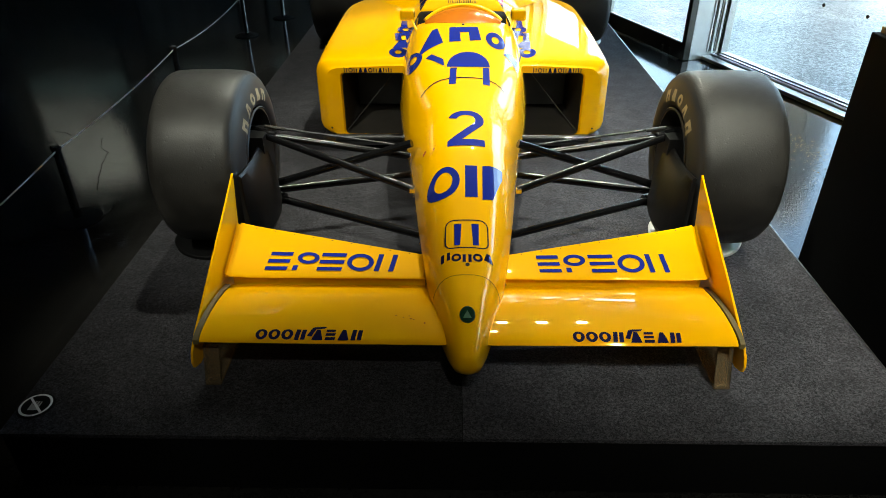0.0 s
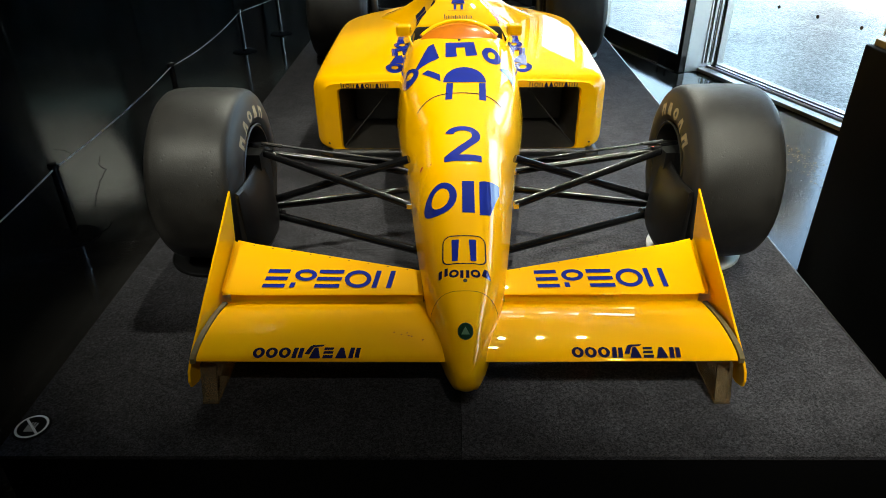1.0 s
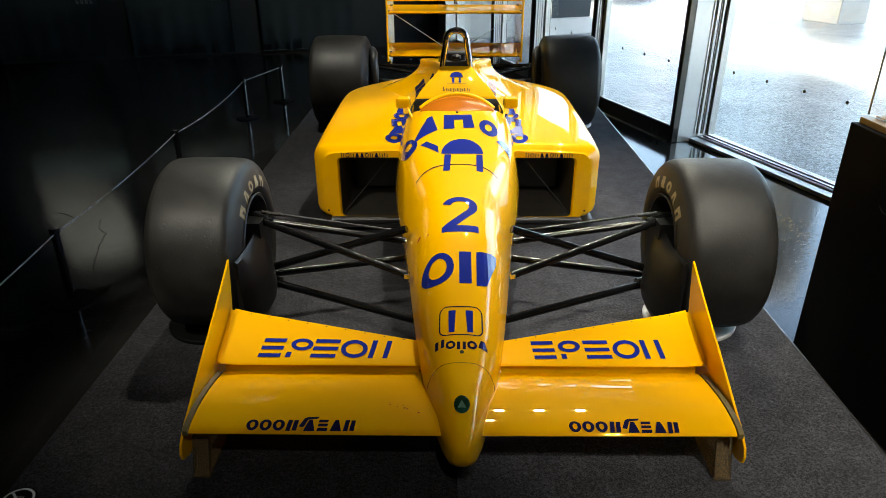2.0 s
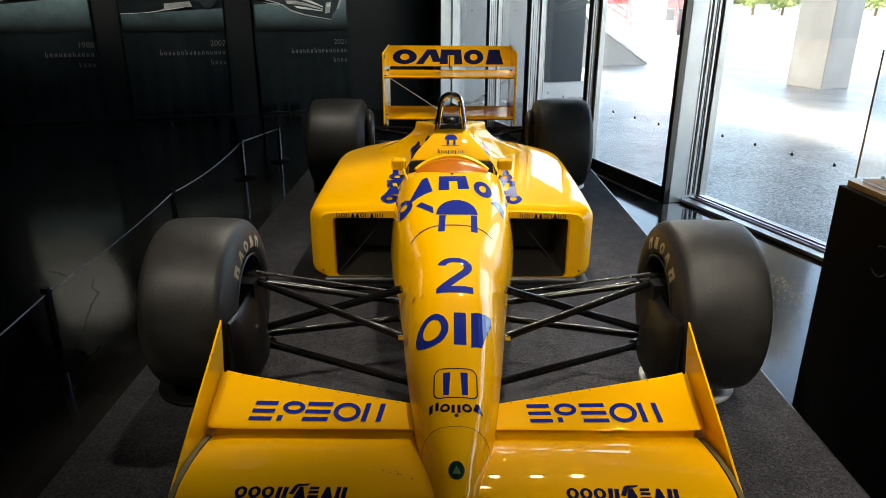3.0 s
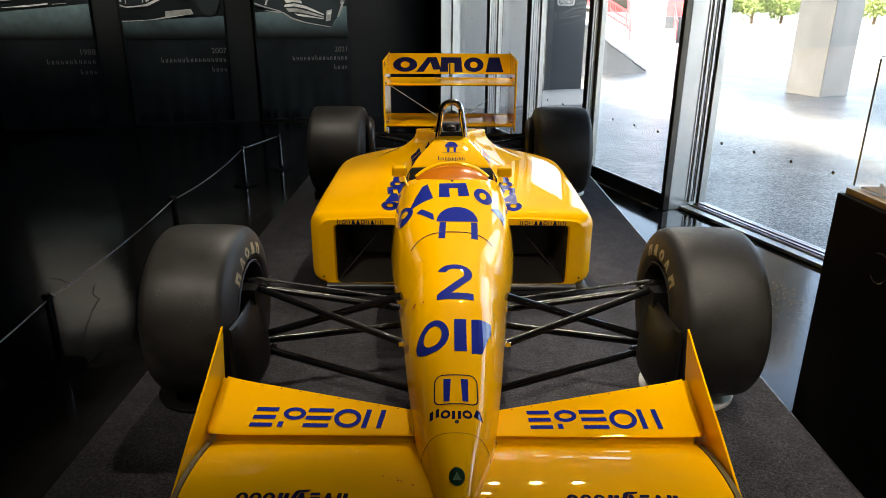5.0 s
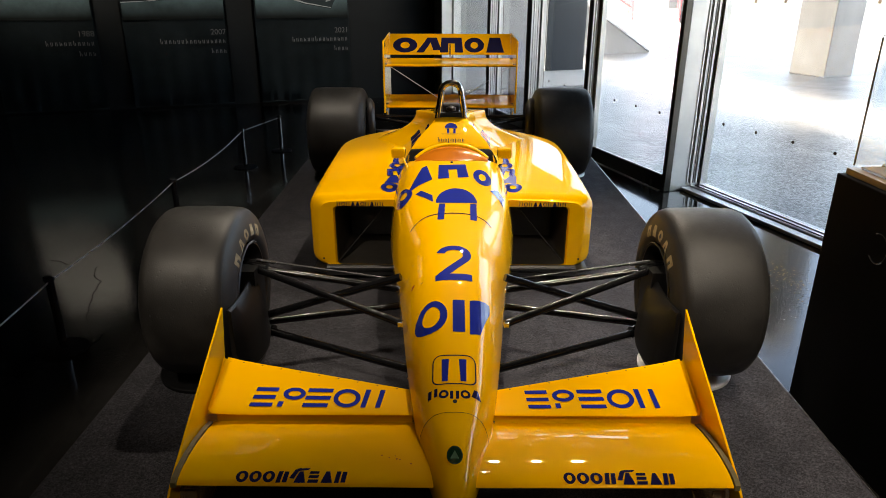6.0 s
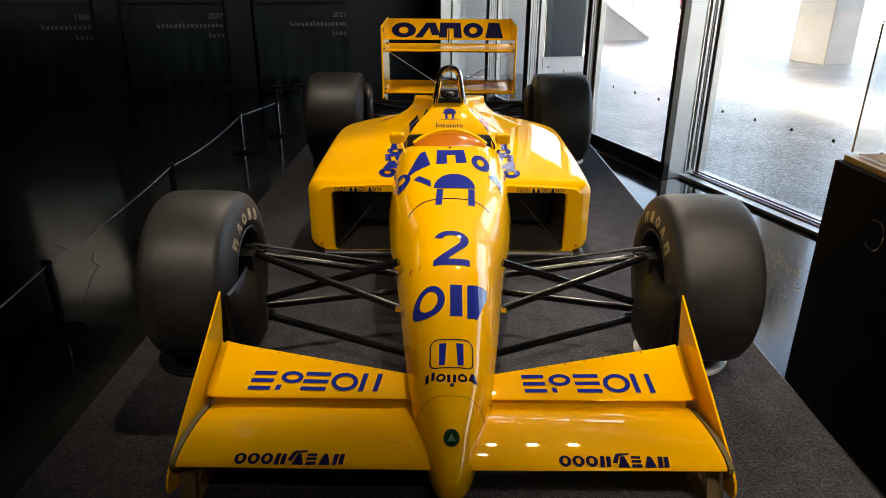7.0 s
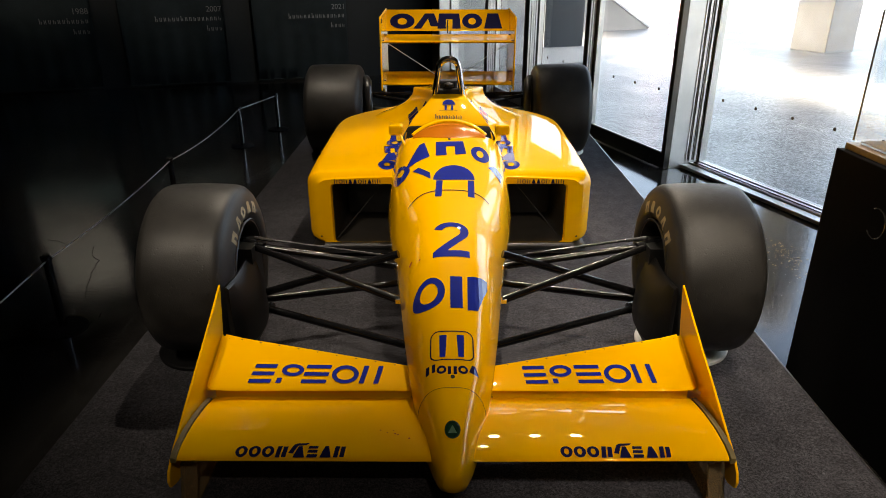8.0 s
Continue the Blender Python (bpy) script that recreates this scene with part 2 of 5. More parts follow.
def worn_gloss(mat, low, high, rough, smooth):
    """A coated floor, worn dull behind the barrier and still glossy towards the windows, with scuffs."""
    nt = mat.node_tree
    where = nt.nodes.new("ShaderNodeTexCoord").outputs["Object"]
    split, ramp, scuff, both = (nt.nodes.new("ShaderNode" + n) for n in ("SeparateXYZ", "MapRange", "TexNoise", "Math"))
    nt.links.new(where, split.inputs[0])
    nt.links.new(where, scuff.inputs["Vector"])
    scuff.inputs["Scale"].default_value, scuff.inputs["Detail"].default_value, scuff.inputs["Roughness"].default_value = 70.0, 6.0, 0.7
    ramp.inputs["From Min"].default_value, ramp.inputs["From Max"].default_value = low, high
    ramp.inputs["To Min"].default_value, ramp.inputs["To Max"].default_value = rough * 2, smooth * 2
    nt.links.new(split.outputs["X"], ramp.inputs["Value"])
    both.operation = "MULTIPLY"
    nt.links.new(ramp.outputs[0], both.inputs[0])
    nt.links.new(scuff.outputs["Fac"], both.inputs[1])
    # broad dull patches where feet have taken the coating off
    dull, wide, worn = (nt.nodes.new("ShaderNode" + n) for n in ("TexNoise", "MapRange", "Math"))
    nt.links.new(where, dull.inputs["Vector"])
    dull.inputs["Scale"].default_value, dull.inputs["Detail"].default_value = 7.0, 4.0
    wide.inputs["From Min"].default_value, wide.inputs["From Max"].default_value = 0.35, 0.65
    wide.inputs["To Min"].default_value, wide.inputs["To Max"].default_value = 0.8, 1.3
    nt.links.new(dull.outputs["Fac"], wide.inputs["Value"])
    worn.operation = "MULTIPLY"
    nt.links.new(both.outputs[0], worn.inputs[0])
    nt.links.new(wide.outputs[0], worn.inputs[1])
    both = worn
    nt.links.new(both.outputs[0], mat.node_tree.nodes["Principled BSDF"].inputs["Roughness"])


worn_gloss(FLOORMAT, -0.8, 1.4, 0.095, 0.085)
fade_up(PRINT_MID, 0.98, 1.36)


# ---- builders ----
def part(name, bm, material, parent=None, label="", smooth=None):
    """One mesh object from a bmesh, under a thing or a part."""
    mesh = bpy.data.meshes.new(name)
    bm.normal_update()
    if smooth is not None:
        for f in bm.faces:
            f.smooth = True
        for e in bm.edges:
            if len(e.link_faces) == 2 and e.calc_face_angle() > radians(smooth):
                e.smooth = False
    bm.to_mesh(mesh)
    bm.free()
    for m in material if isinstance(material, (list, tuple)) else (material,):
        mesh.materials.append(m)
    ob = new(name, mesh)
    if parent is not None:
        ob.parent = parent
    if label:
        tagged(ob, label)
    return ob


def thing(name, label, category, where=None, group="", kind=""):
    ob = new(name)
    if where is not None:
        ob.matrix_world = where
    return tagged(ob, label, category, group, kind)


def box(x0, x1, y0, y1, z0, z1, bevel=0.0, bm=None):
    bm = bm or bmesh.new()
    got = bmesh.ops.create_cube(bm, size=1, matrix=Matrix.Translation(((x0 + x1) / 2, (y0 + y1) / 2, (z0 + z1) / 2)) @ Matrix.Diagonal((x1 - x0, y1 - y0, z1 - z0, 1)))
    if bevel:
        edges = list({e for v in got["verts"] for e in v.link_edges})
        bmesh.ops.bevel(bm, geom=edges, offset=bevel, segments=2, affect="EDGES", profile=0.5)
    return bm


def loft(rings, caps=True, bm=None, closed=True):
    """Skins through rings of equal count."""
    bm = bm or bmesh.new()
    rows = [[bm.verts.new(p) for p in r] for r in rings]
    for a, b in zip(rows, rows[1:]):
        n = len(a)
        for i in range(n if closed else n - 1):
            j = (i + 1) % n
            bm.faces.new((a[i], a[j], b[j], b[i]))
    if caps:
        bm.faces.new(rows[0][::-1])
        bm.faces.new(rows[-1])
    bmesh.ops.recalc_face_normals(bm, faces=bm.faces)
    return bm


def tube(points, radius, sides=12, bm=None, radii=None, flat=1.0):
    """A round (or, with flat, oval) tube along points."""
    pts = [Vector(p) for p in points]
    rings = []
    up = None
    for i, p in enumerate(pts):
        way = (pts[min(i + 1, len(pts) - 1)] - pts[max(i - 1, 0)]).normalized()
        if up is None:
            up = Vector((0, 0, 1)) if abs(way.z) < 0.9 else Vector((0, 1, 0))
        side = way.cross(up).normalized()
        up = side.cross(way).normalized()
        r = radii[i] if radii else radius
        rings.append([p + side * math.cos(a) * r + up * math.sin(a) * r * flat for a in (2 * math.pi * k / sides for k in range(sides))])
    return loft(rings, True, bm)


def revolve(profile, steps=64, bm=None, axis="x", closed=False):
    """Turns a profile of (along, radius) round an axis."""
    rings = []
    for k in range(steps):
        a = 2 * math.pi * k / steps
        if axis == "x":
            rings.append([(s, r * math.cos(a), r * math.sin(a)) for s, r in profile])
        else:
            rings.append([(r * math.cos(a), r * math.sin(a), s) for s, r in profile])
    bm = bm or bmesh.new()
    rows = [[bm.verts.new(p) for p in r] for r in rings]
    n = len(rows[0])
    for a, b in zip(rows, rows[1:] + rows[:1]):
        for i in range(n if closed else n - 1):
            j = (i + 1) % n
            bm.faces.new((a[i], b[i], b[j], a[j]))
    bmesh.ops.recalc_face_normals(bm, faces=bm.faces)
    return bm


def slab(outline, place, thick, bm=None):
    """A plate: a 2D outline, set in space by place(a, b, depth), with the given thickness."""
    bm = bm or bmesh.new()
    low = [bm.verts.new(place(a, b, 0.0)) for a, b in outline]
    high = [bm.verts.new(place(a, b, thick)) for a, b in outline]
    n = len(outline)
    bm.faces.new(low)
    bm.faces.new(high[::-1])
    for i in range(n):
        j = (i + 1) % n
        bm.faces.new((low[i], high[i], high[j], low[j]))
    bmesh.ops.recalc_face_normals(bm, faces=bm.faces)
    return bm


def decal(outlines, place, step=0.02, thin=0.0):
    """A thin marking: 2D outlines cut into small faces, each corner set on a surface by place(a, b)."""
    bm = bmesh.new()
    for line in outlines:
        bm.faces.new([bm.verts.new((a, b, 0)) for a, b in line])
    bmesh.ops.remove_doubles(bm, verts=bm.verts, dist=1e-6)
    bmesh.ops.triangulate(bm, faces=bm.faces)
    for axis in (0, 1):
        lo = min(v.co[axis] for v in bm.verts)
        hi = max(v.co[axis] for v in bm.verts)
        k = math.floor(lo / step) * step + step
        while k < hi:
            at, no = Vector((0, 0, 0)), Vector((0, 0, 0))
            at[axis], no[axis] = k, 1
            bmesh.ops.bisect_plane(bm, geom=list(bm.verts) + list(bm.edges) + list(bm.faces), plane_co=at, plane_no=no, dist=1e-6)
            k += step
    for v in bm.verts:
        v.co = Vector(place(v.co.x, v.co.y))
    return bm


def rect(x0, y0, x1, y1, slant=0.0):
    return [(x0, y0), (x1, y0), (x1 + slant, y1), (x0 + slant, y1)]


def ring_shape(cx, cy, rx, ry, band, n=24, slant=0.0):
    """A flat ring as two half outlines."""
    out = []
    for a0 in (0.0, math.pi):
        arc = [a0 + math.pi * k / n for k in range(n + 1)]
        pts = [(cx + rx * math.cos(a) + slant * ry * math.sin(a), cy + ry * math.sin(a)) for a in arc]
        pts += [(cx + (rx - band) * math.cos(a) + slant * (ry - band) * math.sin(a), cy + (ry - band) * math.sin(a)) for a in reversed(arc)]
        out.append(pts)
    return out


def ellipse(cx, cy, rx, ry, n=28):
    return [(cx + rx * math.cos(2 * math.pi * k / n), cy + ry * math.sin(2 * math.pi * k / n)) for k in range(n)]


def turned(line, cx, cy, degrees):
    c, s = math.cos(radians(degrees)), math.sin(radians(degrees))
    return [(cx + a * c - b * s, cy + a * s + b * c) for a, b in line]


def writing(name, text, size, m, material, parent, align="CENTER", squeeze=1.0):
    """Letters of the built-in font as a mesh part at the pose m."""
    curve = bpy.data.curves.new(name, "FONT")
    curve.body, curve.size, curve.align_x, curve.extrude = text, size, align, 0.0006
    tmp = new("letters_curve", curve)
    bpy.context.view_layer.update()
    mesh = bpy.data.meshes.new_from_object(tmp.evaluated_get(bpy.context.evaluated_depsgraph_get()))
    bpy.data.objects.remove(tmp)
    mesh.materials.clear()
    mesh.materials.append(material)
    mesh.transform(Matrix.Diagonal((squeeze, 1, 1, 1)))
    ob = new(name, mesh)
    ob.parent = parent
    ob.matrix_basis = m
    return ob


# ---- the hall ----
def setting(name, bm, material, label, category, m=None, smooth=None):
    ob = part(name, bm, material, None, "", smooth)
    if m is not None:
        ob.matrix_world = m
    return tagged(ob, label, category, kind="structure")


WIN = 2.60            # plane of the door glass
FIX = 2.93            # plane of the fixed window
BACKV = 7.95          # the banner wall
U0, V0, TOPZ = -7.5, -6.0, 3.6

setting("floor", slab([(U0 - 0.3, V0 - 0.3), (FIX + 0.04, V0 - 0.3), (FIX + 0.04, 2.34), (WIN + 0.06, 2.34), (WIN + 0.06, BACKV + 0.3), (U0 - 0.3, BACKV + 0.3)], lambda a, b, d: (a, b, FLOOR - d), 0.25), FLOORMAT,
        "polished dark concrete floor with fine cracks and stains", "floor", HALL)
setting("ceiling", box(U0 - 0.3, WIN + 0.5, V0 - 0.3, BACKV + 0.3, TOPZ, TOPZ + 0.2), CEILING, "dark painted ceiling of the hall", "ceiling", HALL)
setting("wall_north", box(U0 - 0.3, 2.404, BACKV, BACKV + 0.3, FLOOR, TOPZ), BLACKWALL, "matt black wall behind the hanging banners", "wall", HALL)
setting("wall_west", box(U0 - 0.3, U0, V0, BACKV, FLOOR, TOPZ), BLACKWALL, "matt black side wall", "wall", HALL)
# Behind the view; grey rather than black so it throws fill at the car.
setting("wall_south", box(U0 - 0.3, WIN + 0.4, V0 - 0.3, V0, FLOOR, TOPZ), BOUNCE_GREY, "unseen near-end wall, grey to bounce fill light", "wall", HALL)
setting("wall_east", box(WIN + 0.1, WIN + 0.4, V0, -1.9, FLOOR, TOPZ), BLACKWALL, "matt black wall beside the windows", "wall", HALL)
setting("lintel", box(WIN - 0.06, WIN + 0.4, -1.9, BACKV + 0.3, 2.75, TOPZ), BLACKWALL, "black lintel above the glass front", "wall", HALL)
setting("end_panel", box(2.406, WIN + 0.10, 7.60, BACKV + 0.3, FLOOR, 2.75, 0.004), ALU, "brushed aluminium end panel of the glass front", "panel", HALL)


def crack(points, wide):
    bm = bmesh.new()
    for (a, b) in zip(points, points[1:]):
        d = Vector((b[0] - a[0], b[1] - a[1], 0)).normalized().cross(Vector((0, 0, 1))) * wide
        vs = [bm.verts.new((p[0] + s * d.x, p[1] + s * d.y, FLOOR + 0.001)) for p, s in ((a, 1), (a, -1), (b, -1), (b, 1))]
        bm.faces.new(vs)
    return bm


def wander(rng, way, step, stray):
    """A crack's line between a few turning places, straying a little on the way."""
    line = [way[0]]
    for a, b in zip(way, way[1:]):
        n = max(2, int(math.dist(a, b) / step))
        line += [(a[0] + (b[0] - a[0]) * k / n + rng.uniform(-stray, stray), a[1] + (b[1] - a[1]) * k / n + rng.uniform(-stray, stray)) for k in range(1, n + 1)]
    return line


rng = random.Random(4)
CRACKMAT = shader("crack_filler", (0.002, 0.002, 0.002), 0.9, specular=0.0)
tagged(part("floor_crack", crack(wander(rng, [(-2.073, 1.374), (-2.006, 1.213), (-1.946, 1.175), (-1.92, 1.03), (-1.80, 0.70)], 0.035, 0.006), 0.0011), CRACKMAT), "thin dark crack in the polished floor", "crack", kind="structure")
tagged(part("floor_crack", crack(wander(rng, [(-1.645, 0.56), (-1.632, 0.50), (-1.675, 0.38)], 0.03, 0.003), 0.0022), CRACKMAT), "hairline crack in the polished floor", "crack", kind="structure")
tagged(part("floor_crack", crack(wander(rng, [(-2.40, 1.475), (-2.33, 1.46), (-2.22, 1.38)], 0.03, 0.004), 0.0012), CRACKMAT), "hairline crack in the polished floor", "crack", kind="structure")


def specks(rng, count, cx, cy, rx, ry):
    """Small uneven specks on the floor."""
    bm = bmesh.new()
    for _ in range(count):
        x, y, r = rng.gauss(cx, rx), rng.gauss(cy, ry), 0.0012 + 0.0045 * rng.random() ** 2
        ring = [bm.verts.new((x + r * rng.uniform(0.5, 1.2) * math.cos(a), y + r * rng.uniform(0.5, 1.4) * math.sin(a), FLOOR + 0.0012)) for a in (math.pi * k / 4 for k in range(8))]
        bm.faces.new(ring)
    return bm


tagged(part("floor_stain", specks(random.Random(12), 240, 1.92, 1.20, 0.05, 0.16), shader("ochre_spill", (0.30, 0.19, 0.06), 0.6, specular=0.15, spread=0.4, scale=60)), "dried ochre splashes on the dark floor", "stain", kind="structure")
tagged(part("floor_stain", specks(random.Random(13), 160, 1.75, 0.95, 0.14, 0.40), shader("pale_speck", (0.22, 0.22, 0.22), 0.5, specular=0.2, spread=0.4, scale=60)), "small pale specks on the dark floor", "stain", kind="structure")


# the glass front: doors, mullions, the fixed window
def window(name, label, v0, v1, u, rail=0.10, stile=0.045, mat=ALU, top=2.75, deep=0.05, bottom=FLOOR, far=None):
    w = tagged(new(name), label, "window", kind="structure")
    w.matrix_world = HALL
    part("window_sill", box(u - deep / 2, u + deep / 2, v0, v1, bottom + 0.004, bottom + rail, 0.003), mat, w)
    part("window_head", box(u - deep / 2, u + deep / 2, v0, v1, top - 0.09, top, 0.003), mat, w)
    for a in (v0, v1 - stile):
        part("window_stile", box(u - deep / 2 - 0.002, u + deep / 2 + 0.002, a, a + stile, bottom + 0.004, top, 0.003), far if far and a > v0 else mat, w)
    pane = part("pane", box(u - 0.004, u + 0.004, v0 + stile, v1 - stile, bottom + rail, top - 0.09), GLASS, w)
    pane.visible_shadow = False
    return w


def glass_dots(w, u, z, first, count, gap):
    for k in range(count):
        bm = revolve([(0.0, 0.0005), (0.0, 0.0115), (0.003, 0.0115), (0.003, 0.0005)], 16)
        ob = part("dot_sticker", bm, DOT, w)
        ob.location = (u - 0.008, first + gap * k, z)


w = window("window_1", "clear glass door leaf in a dark metal frame", 2.28, 3.50, WIN, 0.125, 0.045, DARKALU, far=ALU)
glass_dots(w, WIN, 0.406, 2.484, 4, 0.338)
for v in (2.445, 2.545):
    part("floor_bolt", box(WIN - 0.045, WIN - 0.030, v, v + 0.014, FLOOR + 0.009, FLOOR + 0.062, 0.003), DARKALU, w)
# Added strip: stands for the line of light passing under the door.
part("threshold", box(WIN - 0.052, WIN - 0.028, 2.33, 3.49, FLOOR + 0.001, FLOOR + 0.008, 0.002), ALU, w, "bright strip standing in for light under the door")
part("glazing_bead", box(WIN - 0.022, WIN - 0.006, 2.327, 3.453, FLOOR + 0.1255, FLOOR + 0.134, 0.002), ALU, w, "bright glazing bead")
w = window("window_2", "clear glass pane between aluminium mullions", 3.64, 4.70, WIN, 0.10, 0.03, ALU)
glass_dots(w, WIN, 0.42, 4.113, 3, 0.348)
window("window_3", "clear glass pane between aluminium mullions", 5.00, 5.88, WIN, 0.10, 0.03, ALU)
window("window_4", "narrow clear glass pane between aluminium mullions", 6.15, 7.598, WIN, 0.10, 0.03, ALU)
for v0, v1, deep, broad in ((3.50, 3.64, 0.09, 0.075), (4.70, 5.00, 0.131, 0.060), (5.88, 6.15, 0.127, 0.100)):
    m = thing("mullion", "brushed aluminium mullion with dark front and ribbed side", "mullion", HALL, "mullions of the glass front", "structure")
    part("mullion_core", box(WIN - deep, WIN + 0.05, v0 + 0.003, v0 + broad, FLOOR, 2.75, 0.002), DARKALU, m, "dark bronze front")
    part("infill", box(WIN - 0.045, WIN + 0.045, v0 + broad + 0.001, v1 - 0.001, FLOOR, 2.75, 0.002), DARKALU, m, "dark infill strip")
    n = max(3, round(deep / 0.035))
    for k in range(n):
        a, b = WIN - deep + (deep - 0.028) * k / n, WIN - deep + (deep - 0.028) * (k + 1) / n
        part("aluminium_strip", box(a, b - 0.005, v0 - 0.003 - 0.004 * (k % 2), v0 + 0.0025, FLOOR, 2.75, 0.0015), ALU, m)

col = thing("jamb", "brushed aluminium jamb between door and fixed window", "jamb", HALL, "", "structure")
part("jamb_face", box(WIN + 0.028, 2.958, 2.282, 2.40, FLOOR, 2.75, 0.003), ALU, col)
w = window("window_5", "large fixed shop window in a stepped aluminium frame", -1.9, 2.279, FIX, 0.047, 0.018, ALU, 2.75, 0.06)
glass_dots(w, FIX, 0.358, -1.678, 12, 0.3455)
for u0, u1, v0, mat in ((2.775, 2.786, 2.2755, ALU), (2.796, 2.801, 2.279, DARKALU), (2.808, 2.824, 2.2725, ALU), (2.838, 2.844, 2.279, DARKALU), (2.856, 2.874, 2.2715, ALU), (2.884, 2.890, 2.279, DARKALU)):
    part("frame_ridge", box(u0, u1, v0, 2.2815, FLOOR + 0.056, 2.75, 0.002), mat, w)
part("sill_step", box(2.735, 2.815, -1.9, 2.278, FLOOR + 0.004, FLOOR + 0.030, 0.004), ALU, w)
part("sill_step", box(2.817, 2.897, -1.9, 2.278, FLOOR + 0.004, FLOOR + 0.040, 0.004), ALU, w)
part("sill_line", box(2.838, 2.848, -1.9, 2.25, FLOOR + 0.042, FLOOR + 0.050, 0.002), DARKALU, w)

# the carpeted platform
LEFT, FRONT, FAR = -1.18, -1.056, 3.75


def right_edge(y):
    return 1.172 + (y - FRONT) * 0.006


plat = thing("platform", "low display platform covered in charcoal carpet", "platform", None, "", "structure")
# The left strip takes the darkened copy of the carpet colour.
part("carpet", slab([(LEFT, FRONT), (-0.012, FRONT), (-0.012, FAR), (LEFT, FAR)], lambda a, b, d: (a, b, -d), 0.012), CARPET_SHADED, plat, "charcoal needle-felt carpet strip")
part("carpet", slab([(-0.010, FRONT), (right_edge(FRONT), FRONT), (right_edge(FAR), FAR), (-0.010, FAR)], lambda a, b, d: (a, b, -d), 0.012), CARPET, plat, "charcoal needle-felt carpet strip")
part("riser", slab([(LEFT + 0.004, FRONT + 0.004), (right_edge(FRONT) - 0.004, FRONT + 0.004), (right_edge(FAR) - 0.004, FAR), (LEFT + 0.004, FAR)],
     lambda a, b, d: (a, b, -0.0125 - d), 0.185), PLINTH, plat, "matt black riser")
part("edge_trim", slab([(right_edge(FRONT), FRONT), (right_edge(FRONT) + 0.005, FRONT), (right_edge(FAR) + 0.005, FAR), (right_edge(FAR), FAR)],
     lambda a, b, d: (a, b, 0.002 - d), 0.03), EDGE, plat, "thin aluminium edge strip")


# the hand sign on the carpet
sign = thing("floor_sign", "round black sticker with white no-touching pictogram", "sign", pose(-1.134, -0.960, 0.002))
part("disc", revolve([(0, 0.0005), (0.001, 0.046), (0, 0.047)], 32, axis="z"), PLINTH, sign)
part("ring", decal(ring_shape(0, 0, 0.041, 0.041, 0.006), lambda a, b: (a, b, 0.0022)), SIGNWHITE, sign)
part("slash", decal([turned(rect(-0.036, -0.003, 0.036, 0.003), 0, 0, -45)], lambda a, b: (a, b, 0.0026)), SIGNWHITE, sign)
part("palm", decal([rect(-0.014, -0.018, 0.012, 0.002)] + [rect(-0.014 + 0.0072 * k, 0.002, -0.0095 + 0.0072 * k, 0.016 - 0.002 * abs(k - 1.5)) for k in range(4)],
     lambda a, b: (a, b, 0.0018)), shader("grey_print", (0.3, 0.3, 0.31), 0.6), sign, "small grey pictogram")


# the barrier
def barrier_post(x, y):
    post = thing("barrier_post", "slim black barrier post on a round foot", "barrier post", pose(x, y, FLOOR), "barrier posts")
    part("pole", tube([(0, 0, 0.01), (0, 0, 0.345)], 0.0175, 16), POSTBLACK, post)
    part("cap", revolve([(0.34, 0.002), (0.34, 0.023), (0.355, 0.023), (0.361, 0.018), (0.361, 0.001)], 20, axis="z"), POSTBLACK, post)
    part("foot", revolve([(0.0, 0.001), (0.0, 0.100), (0.005, 0.103), (0.009, 0.096), (0.014, 0.03), (0.014, 0.001)], 32, axis="z"), PLINTH, post)
    return post


POSTS = [(-1.655, -1.2), (-1.745, 0.415), (-1.825, 2.03), (-1.862, 3.74), (-1.690, 4.42)]
for x, y in POSTS:
    barrier_post(x, y)
for (a, b), sag in zip(zip(POSTS, POSTS[1:]), (0.02, 0.02, 0.035, 0.0)):
    pts = []
    for k in range(13):
        f = k / 12
        pts.append((a[0] + (b[0] - a[0]) * f, a[1] + (b[1] - a[1]) * f, FLOOR + 0.335 - sag * 4 * f * (1 - f)))
    tagged(part("rope", tube(pts, 0.003, 8), CORD, smooth=40), "thin grey rope strung between barrier posts", "rope", "ropes of the barrier")


# the display case
case = thing("display_case", "black display plinth with a clear glass hood", "display case", pose(1.360, 0.085, FLOOR, 0, 0, 1.2))
part("plinth", box(0, 0.9, -1.6, 0, 0, 0.917, 0.004), PLINTH, case, "matt black plinth")
part("top_board", box(0.018, 0.882, -1.582, -0.018, 0.918, 0.940, 0.002), WOOD, case, "thin oak board")
part("liner", box(0.05, 0.85, -1.55, -0.05, 0.941, 0.950), shader("case_grey_felt", (0.2, 0.19, 0.18), 0.9, spread=0.1), case, "grey felt liner")
for x0, x1, y0, y1 in ((0.03, 0.036, -1.57, -0.03), (0.864, 0.87, -1.57, -0.03), (0.037, 0.863, -0.036, -0.03), (0.037, 0.863, -1.57, -1.564)):
    g = part("glass_side", box(x0, x1, y0, y1, 0.951, 1.376), CASEGLASS, case)
    g.visible_shadow = False
g = part("glass_top", box(0.03, 0.87, -1.57, -0.03, 1.377, 1.383), CASEGLASS, case)
g.visible_shadow = False
for x, y in ((0.033, -0.033), (0.867, -0.033), (0.033, -1.567), (0.867, -1.567)):
    part("corner_bead", box(x - 0.0022, x + 0.0022, y - 0.0022, y + 0.0022, 0.951, 1.376), DARKALU, case)
part("top_bead", tube([(0.033, -1.56, 1.383), (0.033, -0.033, 1.383), (0.86, -0.033, 1.383)], 0.0018, 6), DARKALU, case)
